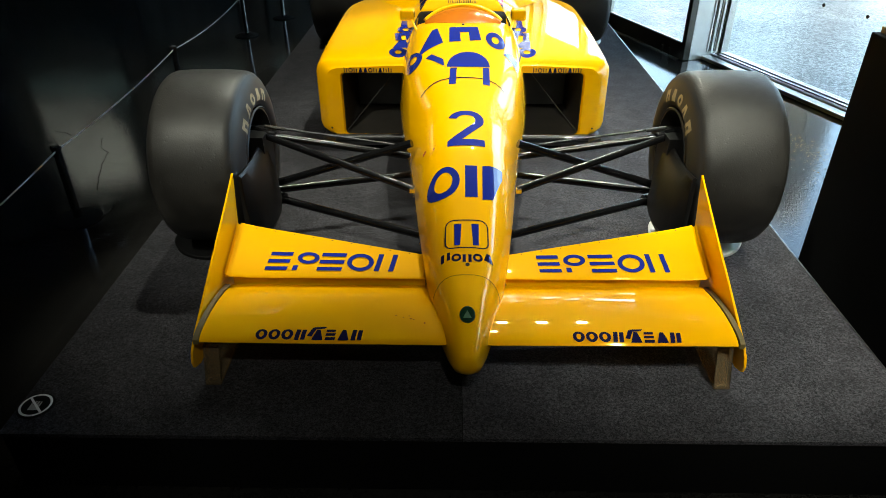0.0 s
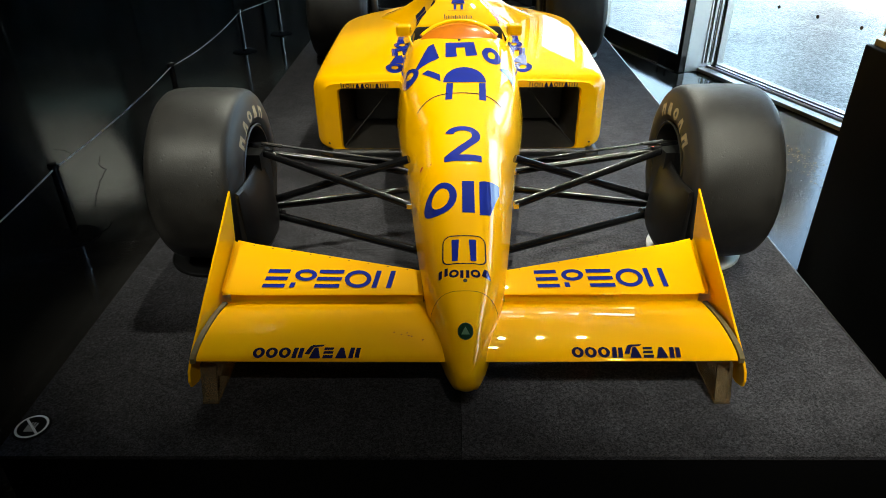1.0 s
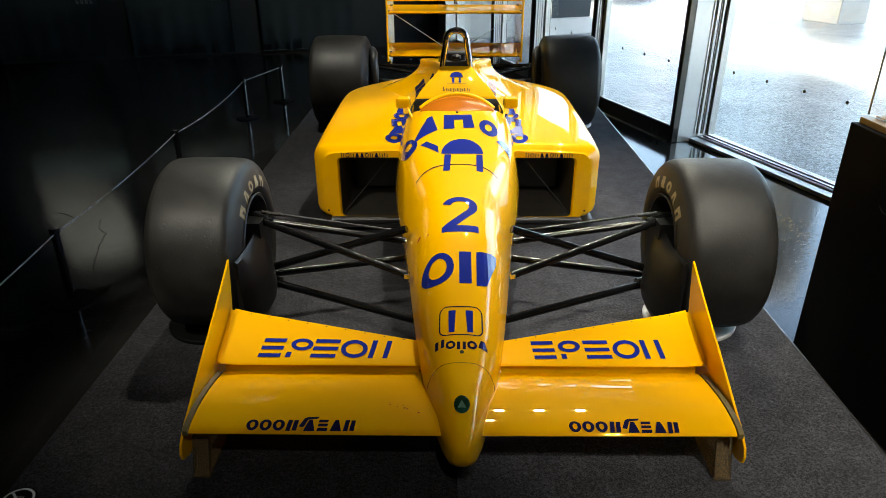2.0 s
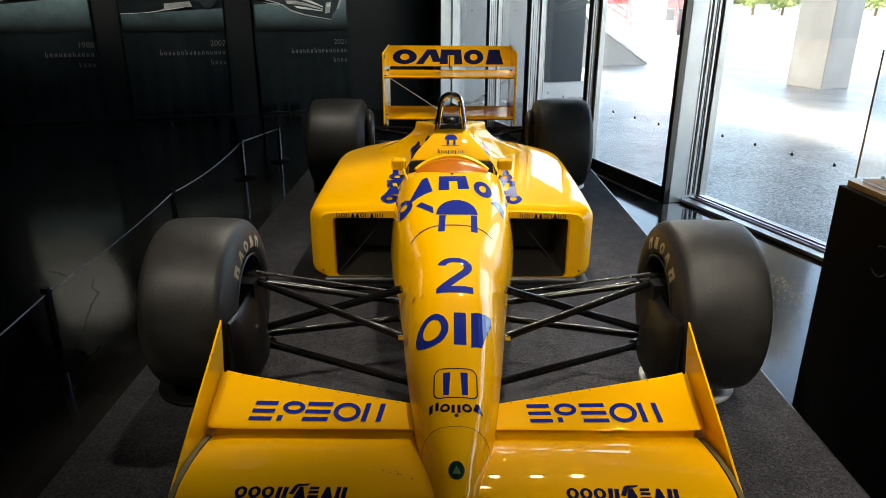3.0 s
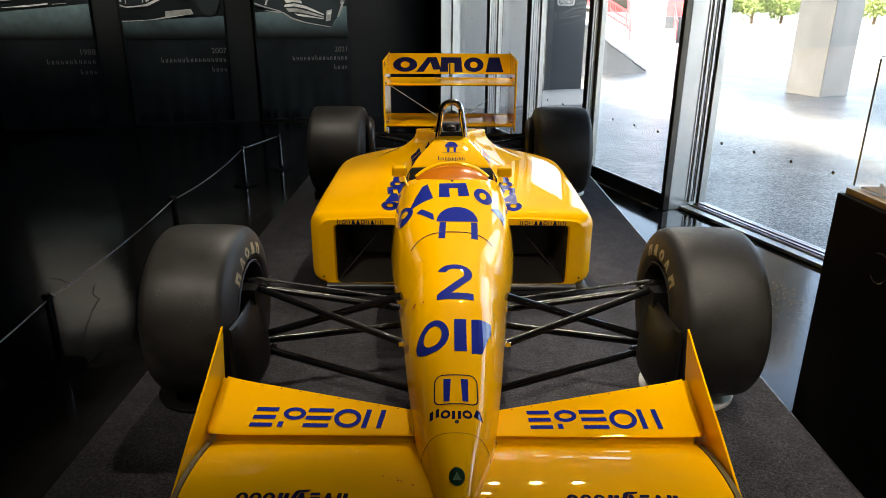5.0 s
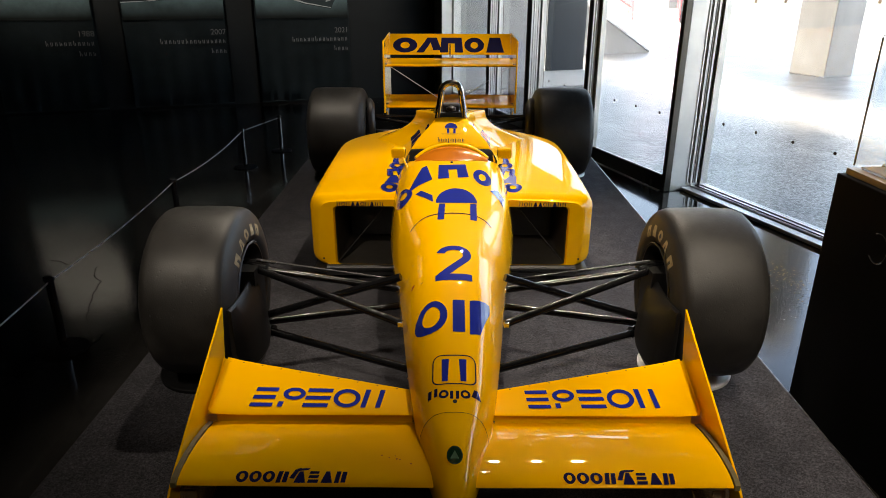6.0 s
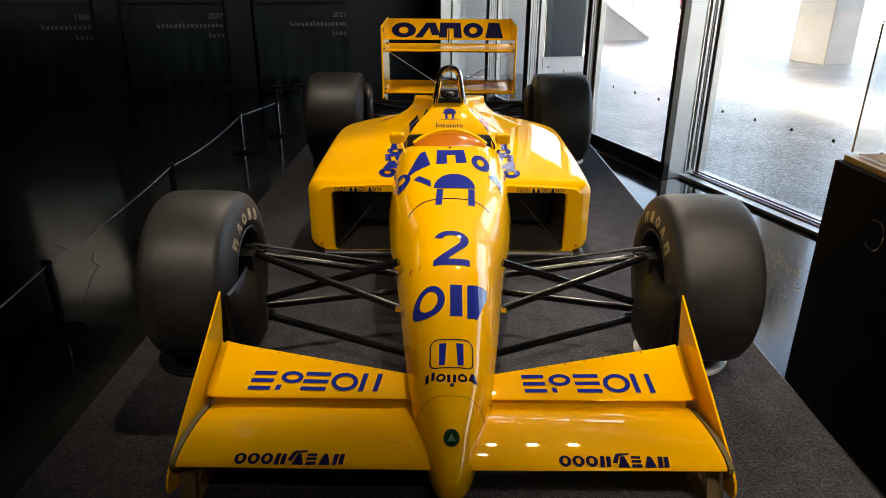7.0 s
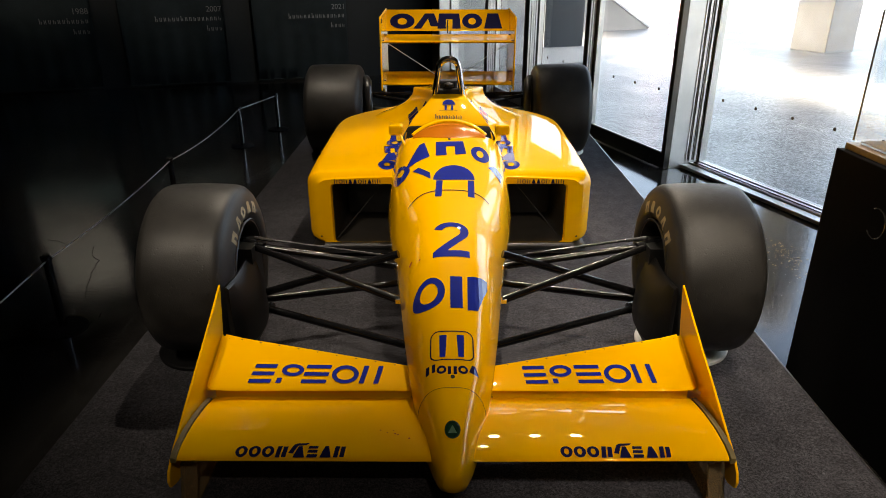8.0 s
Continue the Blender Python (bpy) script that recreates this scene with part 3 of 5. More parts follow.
part("cable_loop", tube([(-0.006, -0.305 + 0.045 * math.cos(a), 0.745 + 0.05 * math.sin(a)) for a in (radians(d) for d in range(60, 330, 15))], 0.0022, 6), STEEL, case, "thin pale cable loop")


# ---- the racing car ----
car = thing("racing_car", "yellow single-seat racing car with blue lettering on slick tyres", "racing car")

BODY = [(-.970, .006, .168, .155), (-.964, .022, .180, .147), (-.945, .036, .195, .138), (-.90, .051, .214, .128), (-.83, .068, .236, .116),
        (-.75, .090, .256, .108), (-.687, .107, .277, .100), (-.60, .126, .312, .100), (-.50, .144, .354, .098), (-.40, .159, .397, .094),
        (-.27, .176, .446, .086), (-.10, .197, .484, .070), (.10, .223, .512, .052), (.30, .250, .534, .042), (.50, .272, .556, .040),
        (.75, .284, .580, .040), (.92, .286, .590, .040), (1.15, .284, .578, .040), (1.40, .275, .560, .040), (1.70, .255, .545, .040), (2.05, .235, .52, .040), (2.35, .20, .48, .05)]


def sec(y):
    """Half width, top and bottom of the hull at y, eased between its stations."""
    if y <= BODY[0][0]: return BODY[0][1:]
    for a, b in zip(BODY, BODY[1:]):
        if y <= b[0]:
            k = (y - a[0]) / (b[0] - a[0])
            return tuple(p + (q - p) * k for p, q in zip(a[1:], b[1:]))
    return BODY[-1][1:]


def squareness(y):
    """Exponents of the hull's section: round at the nose, boxier towards the cockpit."""
    k = min(1.0, max(0.0, y / 0.45))
    k = k * k * (3 - 2 * k)
    return 3.0 + 2.0 * k, 2.4 + 1.0 * k


def top(x, y):
    w, zt, zb = sec(y)
    p, q = squareness(y)
    return zb + (zt - zb) * max(0.0, 1 - (abs(x) / w) ** p) ** (1 / q)


def cockpit_half(y):
    """Half width of the cockpit's opening at y, zero outside it."""
    if y < 0.815 or y > 1.30:
        return 0.0
    return 0.240 * min(1.0, (max(0.0, (y - 0.815) / 0.10)) ** 0.4) * (1.0 if y < 1.2 else 1 - 0.07 * (y - 1.2) / 0.1)


def tuck(y, f):
    """How far the flank is drawn in at the height f (0 sill, 1 top): the hull is widest at half height."""
    k = min(1.0, max(0.0, (y + 0.80) / 0.35))
    return 1 - 0.24 * k * k * (3 - 2 * k) * max(0.0, (0.5 - f) / 0.5) ** 1.3


def hull_ring(y, n=48):
    w, zt, zb = sec(y)
    ring = []
    hole = cockpit_half(y)
    p, q = squareness(y)
    for k in range(n + 1):
        a = math.pi * k / n
        c, s = math.cos(a), math.sin(a)
        x = w * math.copysign(abs(c) ** (2 / p), c)
        z = zb + (zt - zb) * abs(s) ** (2 / q)
        if hole and abs(x) < hole:
            z = 0.2
        ring.append((x * tuck(y, abs(s) ** (2 / q)), y, z))
    belly = (zt - zb) * 0.55 * min(1.0, max(0.0, (-0.45 - y) / 0.35))
    for k in range(1, 12):
        a = math.pi * k / 12
        ring.append((-w * tuck(y, 0) * math.cos(a), y, zb - belly * math.sin(a) - 0.0005))
    return ring


ys = [b[0] for b in BODY]
stations = sorted(set([round(y, 4) for y in ys] + [round(-0.96 + 0.04 * k, 4) for k in range(83)] + [0.8149, 0.8152, 0.818, 0.822, 0.828, 0.835, 0.845, 0.855, 0.87, 0.89, 1.2999, 1.3002]))
bm = loft([hull_ring(y) for y in stations if y <= 2.35])
for f in bm.faces:
    c = f.calc_center_median()
    if 0.81 < c.y < 1.305 and abs(c.x) < cockpit_half(min(max(c.y, 0.87), 1.29)) + 0.012 and min(v.co.z for v in f.verts) < 0.25 and c.z > 0.1:
        f.material_index = 1
mono = part("monocoque", bm, [YELLOW, COCKPIT], car, "glossy yellow nose and monocoque with open cockpit", smooth=35)


def on_hull(x, y):
    """A place 1.5 mm off the hull's skin."""
    e = 0.004
    n = Vector((-(top(x + e, y) - top(x - e, y)) / (2 * e), -(top(x, y + e) - top(x, y - e)) / (2 * e), 1)).normalized()
    return Vector((x, y, top(x, y))) + n * 0.0016


# nose seam, screws and fastener rows
seam = []
for k in range(25):
    x = -0.098 + 0.196 * k / 24
    seam.append(on_hull(x, -0.722 + 0.0 * x))
part("nose_seam", tube(seam, 0.0006, 5), RIM, mono, "thin dark seam of the nose cone")
part("nose_screw", decal([ellipse(0.002, -0.688, 0.006, 0.006, 14)], on_hull), RIM, mono)
part("nose_screw", decal([ellipse(0.002, -0.688, 0.003, 0.003, 10)], lambda a, b: on_hull(a, b) + Vector((0, 0, 0.0008))), CARBON, mono)
for side in (-1, 1):
    for k in range(13):
        y = -0.62 + 0.1 * k
        w, zt, zb = sec(y)
        bm = revolve([(0, 0.0005), (0.0, 0.0055), (0.002, 0.005), (0.003, 0.0005)], 10)
        ob = part("fastener", bm, STEEL, mono)
        ob.matrix_basis = Matrix.Translation((side * (w * 0.985 * tuck(y, 0.3) + 0.0002), y, zb + (zt - zb) * 0.3)) @ Matrix.Rotation(0 if side > 0 else math.pi, 4, "Z")

# the markings on the nose: plain shapes in place of names

def number_two(cx, cy, w, h):
    """The numeral 2, drawn as one stroke of even width."""
    t = 0.235
    arc = [radians(d) for d in range(165, -50, -12)]
    outer = [(0.5 + 0.5 * math.cos(a), 0.70 + 0.30 * math.sin(a)) for a in arc]
    inner = [(0.5 + (0.5 - t) * math.cos(a), 0.70 + (0.30 - t * 0.62) * math.sin(a)) for a in arc]
    pts = outer + [(0.40, 0.17), (1.0, 0.17), (1.0, 0.0), (0.0, 0.0), (0.0, 0.13)] + inner[::-1]
    return [(cx + (a - 0.5) * w, cy + (b - 0.5) * h) for a, b in pts]


part("race_number", decal([number_two(0.0015, -0.162, 0.118, 0.200)], on_hull, 0.012), BLUE, mono, "blue race number 2")
part("oval_mark", decal(ring_shape(-0.068, -0.402, 0.049, 0.058, 0.022), on_hull, 0.012), BLUE, mono, "plain blue oval ring marking")
part("bar_mark", decal([rect(-0.003, -0.464, 0.034, -0.346)], on_hull, 0.012), BLUE, mono, "plain blue bar marking")
part("wedge_mark", decal([[(0.048, -0.470), (0.079, -0.458), (0.112, -0.352), (0.113, -0.318), (0.050, -0.345)]], on_hull, 0.012), BLUE, mono, "plain blue wedge marking")



def frame_shape(x0, y0, x1, y1, r, band):
    """A thin rounded frame, as two halves."""
    def line(d):
        pts = []
        for cx, cy, a0 in ((x1 - r, y1 - r, 0), (x0 + r, y1 - r, 90), (x0 + r, y0 + r, 180), (x1 - r, y0 + r, 270)):
            for k in range(6):
                a = radians(a0 + 18 * k)
                pts.append((cx + (r - d) * math.cos(a), cy + (r - d) * math.sin(a)))
        return pts
    a, b = line(0), line(band)
    n = len(a)
    return [[a[i], a[(i + 1) % n], b[(i + 1) % n], b[i]] for i in range(n)]


part("badge_frame", decal(frame_shape(-0.061, -0.636, 0.062, -0.542, 0.022, 0.0035), on_hull, 0.01), NAVY, mono, "thin dark rounded frame marking")
for side in (-1, 1):
    part("badge_bar", decal([[(side * 0.034, -0.626), (side * 0.018, -0.626), (side * 0.014, -0.556), (side * 0.035, -0.556)]], on_hull, 0.01), BLUE, mono, "plain blue tapered bar")
for k, kind in enumerate(("pair", "ring", "pair", "ring", "wedge")):
    x, y = -0.058 + 0.0295 * k, -0.668 + 0.011 * ((k - 2) / 2) ** 2
    if kind == "ring":
        line = ring_shape(x, y, 0.0135, 0.0125, 0.0068, 10)
    elif kind == "pair":
        line = [rect(x - 0.0125, y - 0.012, x - 0.0035, y + 0.012), rect(x + 0.0035, y - 0.012, x + 0.0125, y + 0.012)]
    else:
        line = [[(x - 0.0135, y - 0.012), (x + 0.0135, y - 0.012), (x + 0.005, y + 0.012), (x - 0.005, y + 0.012)]]
    part("name_bar", decal(line, on_hull, 0.01), NAVY, mono)
part("roundel", decal([ellipse(0.0, -0.852, 0.0200, 0.0255)], on_hull, 0.008), GREEN, mono, "green enamel nose roundel")
part("roundel_ring", decal(ring_shape(0.0, -0.852, 0.0200, 0.0255, 0.002), lambda a, b: on_hull(a, b) + Vector((0, 0, 0.0006)), 0.01), STEEL, mono)
part("roundel_mark", decal([[(-0.011, -0.862), (0.011, -0.862), (0.0, -0.839)]], lambda a, b: on_hull(a, b) + Vector((0, 0, 0.0006)), 0.01), shader("pale_green_print", (0.05, 0.10, 0.06), 0.4), mono)

# arched word as five blocks and a plain mound shape
ARCH = (("ring", (-0.252, 0.570), (-0.214, 0.345), (-0.150, 0.395), (-0.190, 0.520)), ("wedge", (-0.185, 0.440), (-0.075, 0.556), (-0.100, 0.735), (-0.165, 0.665)), ("twin", (-0.059, 0.555), (0.073, 0.575), (0.071, 0.738), (-0.068, 0.730)),
        ("ring", (0.082, 0.545), (0.154, 0.450), (0.180, 0.620), (0.108, 0.705)), ("bar", (0.156, 0.445), (0.208, 0.385), (0.226, 0.470), (0.184, 0.500)))


def plain_shape(kind, w, h):
    """Outlines of a plain mark that fills w by h round the origin."""
    if kind == "ring":
        n = 20
        out = []
        for k in range(2 * n):
            a, b = math.pi * k / n, math.pi * (k + 1) / n
            out.append([(w / 2 * math.cos(a), h / 2 * math.sin(a)), (w / 2 * math.cos(b), h / 2 * math.sin(b)), (w * 0.19 * math.cos(b), h * 0.22 * math.sin(b)), (w * 0.19 * math.cos(a), h * 0.22 * math.sin(a))])
        return out
    if kind == "wedge":
        return [[(-w / 2, -h / 2), (w * 0.42, -h / 2), (w * 0.32, h / 2), (-w * 0.02, h / 2)]]
    if kind == "chevron":
        return [[(-w / 2, -h / 2), (-w * 0.20, -h / 2), (w * 0.06, h * 0.18), (w * 0.17, -h * 0.34), (w * 0.5, -h * 0.34), (w * 0.30, h / 2), (-w * 0.06, h / 2)]]
    if kind == "twin":
        return [[(-w / 2, -h / 2), (-w * 0.14, -h / 2), (-w * 0.14, h * 0.12), (w * 0.14, h * 0.12), (w * 0.14, -h / 2), (w / 2, -h / 2), (w * 0.44, h / 2), (-w * 0.44, h / 2)]]
    return [[(-w / 2, -h / 2), (w * 0.5, -h / 2), (w * 0.3, h / 2), (-w * 0.3, h / 2)]]


def in_quad(a, b, corners):
    """The place at a, b (each -0.5 to 0.5) between four corners."""
    (p, q, r, t), a, b = corners, a + 0.5, b + 0.5
    return tuple(p[k] * (1 - a) * (1 - b) + q[k] * a * (1 - b) + r[k] * a * b + t[k] * (1 - a) * b for k in (0, 1))


for kind, *corners in ARCH:
    part("arched_shape", decal([[in_quad(a, b, corners) for a, b in line] for line in plain_shape(kind, 1.0, 1.0)], on_hull, 0.012), BLUE, mono, "plain blue shape of the arched marking")
mound = [(0.016 + 0.082 * math.cos(math.pi * k / 16), 0.296 + 0.150 * math.sin(math.pi * k / 16)) for k in range(17)]
for x in (-0.057, 0.066):
    part("post_mark", decal([rect(x, 0.142, x + 0.025, 0.288, 0.004)], on_hull, 0.012), BLUE, mono, "short plain blue bar marking")
part("mound_mark", decal([mound], on_hull, 0.012), BLUE, mono, "plain blue mound-shaped marking")
part("slant_mark", decal([[(-0.150, 0.400), (-0.128, 0.428), (-0.080, 0.372), (-0.076, 0.306)]], on_hull, 0.012), BLUE, mono, "slanted plain blue wedge marking")
arc = [(-0.158 + 0.304 * k / 20, 0.194 - 2.0 * (-0.158 + 0.304 * k / 20) ** 2) for k in range(21)]
part("arc_mark", decal([[arc[i], arc[i + 1], (arc[i + 1][0], arc[i + 1][1] + 0.007), (arc[i][0], arc[i][1] + 0.007)] for i in range(20)], on_hull, 0.05), NAVY, mono, "thin dark arc marking")
for x, y, r in ((-0.132, -0.205, 0.006), (-0.101, -0.237, 0.003)):
    part("paint_chip", decal([ellipse(x, y, r, r * 1.2, 8)], on_hull), RUSTRED, mono, "small red paint chip")


# windscreen with its rim
def screen_base(x):
    y = 0.792 + 0.9 * x * x
    return Vector((x, y, top(x, y) + 0.001))


def screen_top(x):
    f = 1 - (x / 0.170) ** 2
    return screen_base(x) + Vector((0, 0.100 * f + 0.02, 0.006 + 0.041 * f))


xs = [-0.168 + 0.336 * k / 32 for k in range(33)]
rings = []
for x in xs:
    a, b = screen_base(x), screen_top(x)
    mid = (a + b) / 2 + Vector((0, -0.006, 0.006))
    rings.append([a, mid, b, b + Vector((0, 0.004, -0.001)), mid + Vector((0, 0.004, -0.003)), a + Vector((0, 0.006, -0.004))])
screen = part("windscreen", loft(rings), AMBER, car, "tinted amber windscreen", smooth=60)
part("windscreen_rim", tube([screen_top(x) + Vector((0, 0.010, 0.001)) for x in xs], 0.0125, 10, flat=0.7), YELLOW, screen, "yellow rim", smooth=60)
part("screen_tab", box(-0.006, 0.006, 0.762, 0.774, 0.578, 0.5865, 0.002), RIM, car)

# cockpit: seat, wheel, dash
part("seat", loft([[(s * w, y, z) for s, w in ((-1, 0.17), (-1, 0.14), (1, 0.14), (1, 0.17))] for y, z in ((1.02, 0.22), (1.15, 0.26), (1.26, 0.42), (1.29, 0.52))], False, None, False), COCKPIT, car, "black moulded seat")
part("steering_wheel", tube([(0.13 * math.cos(a), 0.985 + 0.03 * math.sin(a), 0.50 + 0.11 * math.sin(a)) for a in (2 * math.pi * k / 32 for k in range(33))], 0.012, 8), COCKPIT, car)

# engine cover and headrest
COVER = [(1.245, 0.212, 0.536, 0.222, 0.47, 1.0), (1.29, 0.178, 0.583, 0.250, 0.45, 1.1), (1.35, 0.122, 0.634, 0.285, 0.43, 1.4), (1.40, 0.088, 0.669, 0.295, 0.43, 1.6),
         (1.44, 0.080, 0.680, 0.30, 0.43, 1.7), (1.55, 0.086, 0.668, 0.31, 0.43, 1.7), (1.72, 0.125, 0.650, 0.33, 0.43, 1.9), (1.86, 0.192, 0.636, 0.42, 0.43, 2.2), (1.95, 0.208, 0.625, 0.50, 0.43, 2.0),
         (2.20, 0.16, 0.56, 0.44, 0.42, 1.7), (2.45, 0.11, 0.48, 0.27, 0.36, 1.2), (2.6, 0.08, 0.42, 0.16, 0.30, 1.0)]


def cover_ring(y, wt, zt, wb, zb, flare):
    """Flat back with rounded shoulders and flanks that flare out towards the pods."""
    side = [(wt + 0.003 + (wb - wt) * (1 - q) ** flare, zb + (zt - 0.008 - zb) * q) for q in (k / 9 for k in range(10))]
    pts = side + [(wt - 0.002, zt - 0.002), (wt - 0.010, zt), (wt * 0.5, zt + 0.003), (0, zt + 0.004)]
    pts = pts + [(-x, z) for x, z in pts[-2::-1]]
    return [(x, y, z) for x, z in pts]


def eased(rows, steps):
    """More rows between rows, by Catmull-Rom."""
    out = []
    for i in range(len(rows) - 1):
        p0, p1, p2, p3 = rows[max(i - 1, 0)], rows[i], rows[i + 1], rows[min(i + 2, len(rows) - 1)]
        for k in range(steps):
            t = k / steps
            out.append(tuple(0.5 * (2 * b + (c - a) * t + (2 * a - 5 * b + 4 * c - d) * t * t + (3 * b - a - 3 * c + d) * t ** 3) for a, b, c, d in zip(p0, p1, p2, p3)))
    return out + [rows[-1]]


bm = loft([cover_ring(*r) for r in eased(COVER, 3)])
for f in bm.faces:
    if max(v.co.y for v in f.verts) < 1.2455:
        f.material_index = 1
cover = part("engine_cover", bm, [YELLOW, COCKPIT], car, "yellow engine cover with headrest", smooth=50)


def on_rest(x, s):
    """A place on the headrest's sloping front, s from its foot to the hoop."""
    return Vector((x, 1.24 + 0.16 * s, 0.541 + 0.131 * s + 0.007))


def rest_normal(a, b):
    return on_rest(a, b) + Vector((0, -0.004, 0.002))


for k in range(8):
    a, low = -0.070 + 0.0182 * k, 0.13 if k in (3, 5) else 0.17
    part("name_bar", decal([rect(a, low, a + 0.0042, 0.27 if k else 0.31), rect(a + 0.0085, 0.17, a + 0.0120, 0.25)], rest_normal, 0.05), NAVY, cover, "pair of small dark bars")
part("mound_mark", decal([[(0.034 * math.cos(math.pi * k / 10), 0.62 + 0.17 * math.sin(math.pi * k / 10)) for k in range(11)]], rest_normal, 0.05), BLUE, cover, "small plain blue mound-shaped marking")
for a in (-0.022, 0.012):
    part("post_mark", decal([rect(a, 0.44, a + 0.012, 0.60)], rest_normal, 0.05), BLUE, cover)
part("line_mark", decal([rect(-0.05, 0.415, 0.05, 0.425)], rest_normal, 0.05), NAVY, cover)

def on_flank(side, y, s):
    """The engine cover's flaring side, s from low to high."""
    for a, b in zip(COVER, COVER[1:]):
        if a[0] <= y <= b[0]:
            k = (y - a[0]) / (b[0] - a[0])
            wt, zt, wb, zb, flare = (p + (q - p) * k for p, q in zip(a[1:], b[1:]))
            q = 0.22 + 0.6 * s
            return Vector((side * (wt + 0.009 + (wb - wt) * (1 - q) ** flare), y, zb + (zt - 0.008 - zb) * q + 0.006))


for side in (-1, 1):
    for y0, y1, s0, s1 in ((1.40, 1.50, 0.05, 0.42), (1.52, 1.60, 0.08, 0.46), (1.62, 1.71, 0.10, 0.50), (1.45, 1.52, 0.62, 0.88), (1.54, 1.60, 0.62, 0.88)):
        part("flank_block", decal([[(y0, s0), (y1, s0 + 0.04), (y1 + 0.02, s1), (y0 + 0.02, s1 - 0.04)]], lambda a, b: on_flank(side, a, b), 0.03), NAVY, cover, "plain dark blue block marking")

# roll hoop
leg = [(-0.074, 1.425, 0.65), (-0.066, 1.412, 0.72), (-0.056, 1.40, 0.785)]
hoop = leg + [(-0.052 * math.cos(a), 1.395, 0.812 + 0.046 * math.sin(a)) for a in (math.pi * k / 14 for k in range(15))]
hoop += [(-x, y, z) for x, y, z in leg[::-1]]
part("roll_hoop", tube(hoop, 0.0165, 14), CHROME, car, "chromed roll hoop", smooth=60)
part("hoop_plate", box(-0.066, 0.066, 1.405, 1.45, 0.655, 0.699, 0.006), COCKPIT, car, "black plate at the foot of the hoop")
part("hoop_box", box(-0.048, 0.048, 1.44, 1.50, 0.66, 0.742, 0.012), COCKPIT, car, "dark housing inside the hoop")
part("filler_cap", revolve([(0.70, 0.002), (0.71, 0.026), (0.725, 0.026), (0.735, 0.002)], 18, axis="z"), RIM, car).location = (0, 1.425, 0.0)
for side in (-1, 1):
    part("hoop_stay", tube([(side * 0.055, 1.41, 0.79), (side * 0.09, 1.75, 0.645)], 0.010, 10), RIM, car)

# sidepods
OUTER = [(0.838, 0.655, 0.375), (0.86, 0.677, 0.393), (0.90, 0.688, 0.402), (1.1, 0.692, 0.412), (1.5, 0.692, 0.424), (1.80, 0.690, 0.432), (1.93, 0.672, 0.438), (2.02, 0.620, 0.444), (2.12, 0.52, 0.450),
         (2.22, 0.42, 0.452), (2.34, 0.32, 0.440), (2.50, 0.24, 0.41)]


def pod_ring(y, xo, zt, side, xi=0.20, zb=0.045, r=0.055):
    pts = [(xi, zb), (xo - r, zb)]
    pts += [(xo - r + r * math.sin(a), zb + r - r * math.cos(a)) for a in (radians(d) for d in (30, 60, 90))]
    pts += [(xo - r + r * math.cos(a), zt - r + r * math.sin(a)) for a in (radians(d) for d in (0, 22, 45, 67, 90))]
    pts += [(xo * 0.7 + xi * 0.3, zt + 0.004), (xo * 0.4 + xi * 0.6, zt + 0.010), (xi, zt + 0.014)]
    return [(side * x, y, z) for x, z in pts]


def inlet_ring(y, side, x0=0.22, x1=0.556, z0=0.050, z1=0.350, r=0.02):
    pts = [(x0, z0), (x1 - r, z0)]
    pts += [(x1 - r + r * math.sin(a), z0 + r - r * math.cos(a)) for a in (radians(d) for d in (30, 60, 90))]
    pts += [(x1 - r + r * math.cos(a), z1 - r + r * math.sin(a)) for a in (radians(d) for d in (0, 22, 45, 67, 90))]
    pts += [(x0 + (x1 - x0) * 0.65, z1), (x0 + (x1 - x0) * 0.3, z1), (x0, z1)]
    return [(side * x, y, z) for x, z in pts]


def pod_top(x, y):
    """Height of the pod's upper skin near the hull."""
    for a, b in zip(OUTER, OUTER[1:]):
        if a[0] <= y <= b[0]:
            return a[2] + (b[2] - a[2]) * (y - a[0]) / (b[0] - a[0]) + 0.0125
    return 0.45


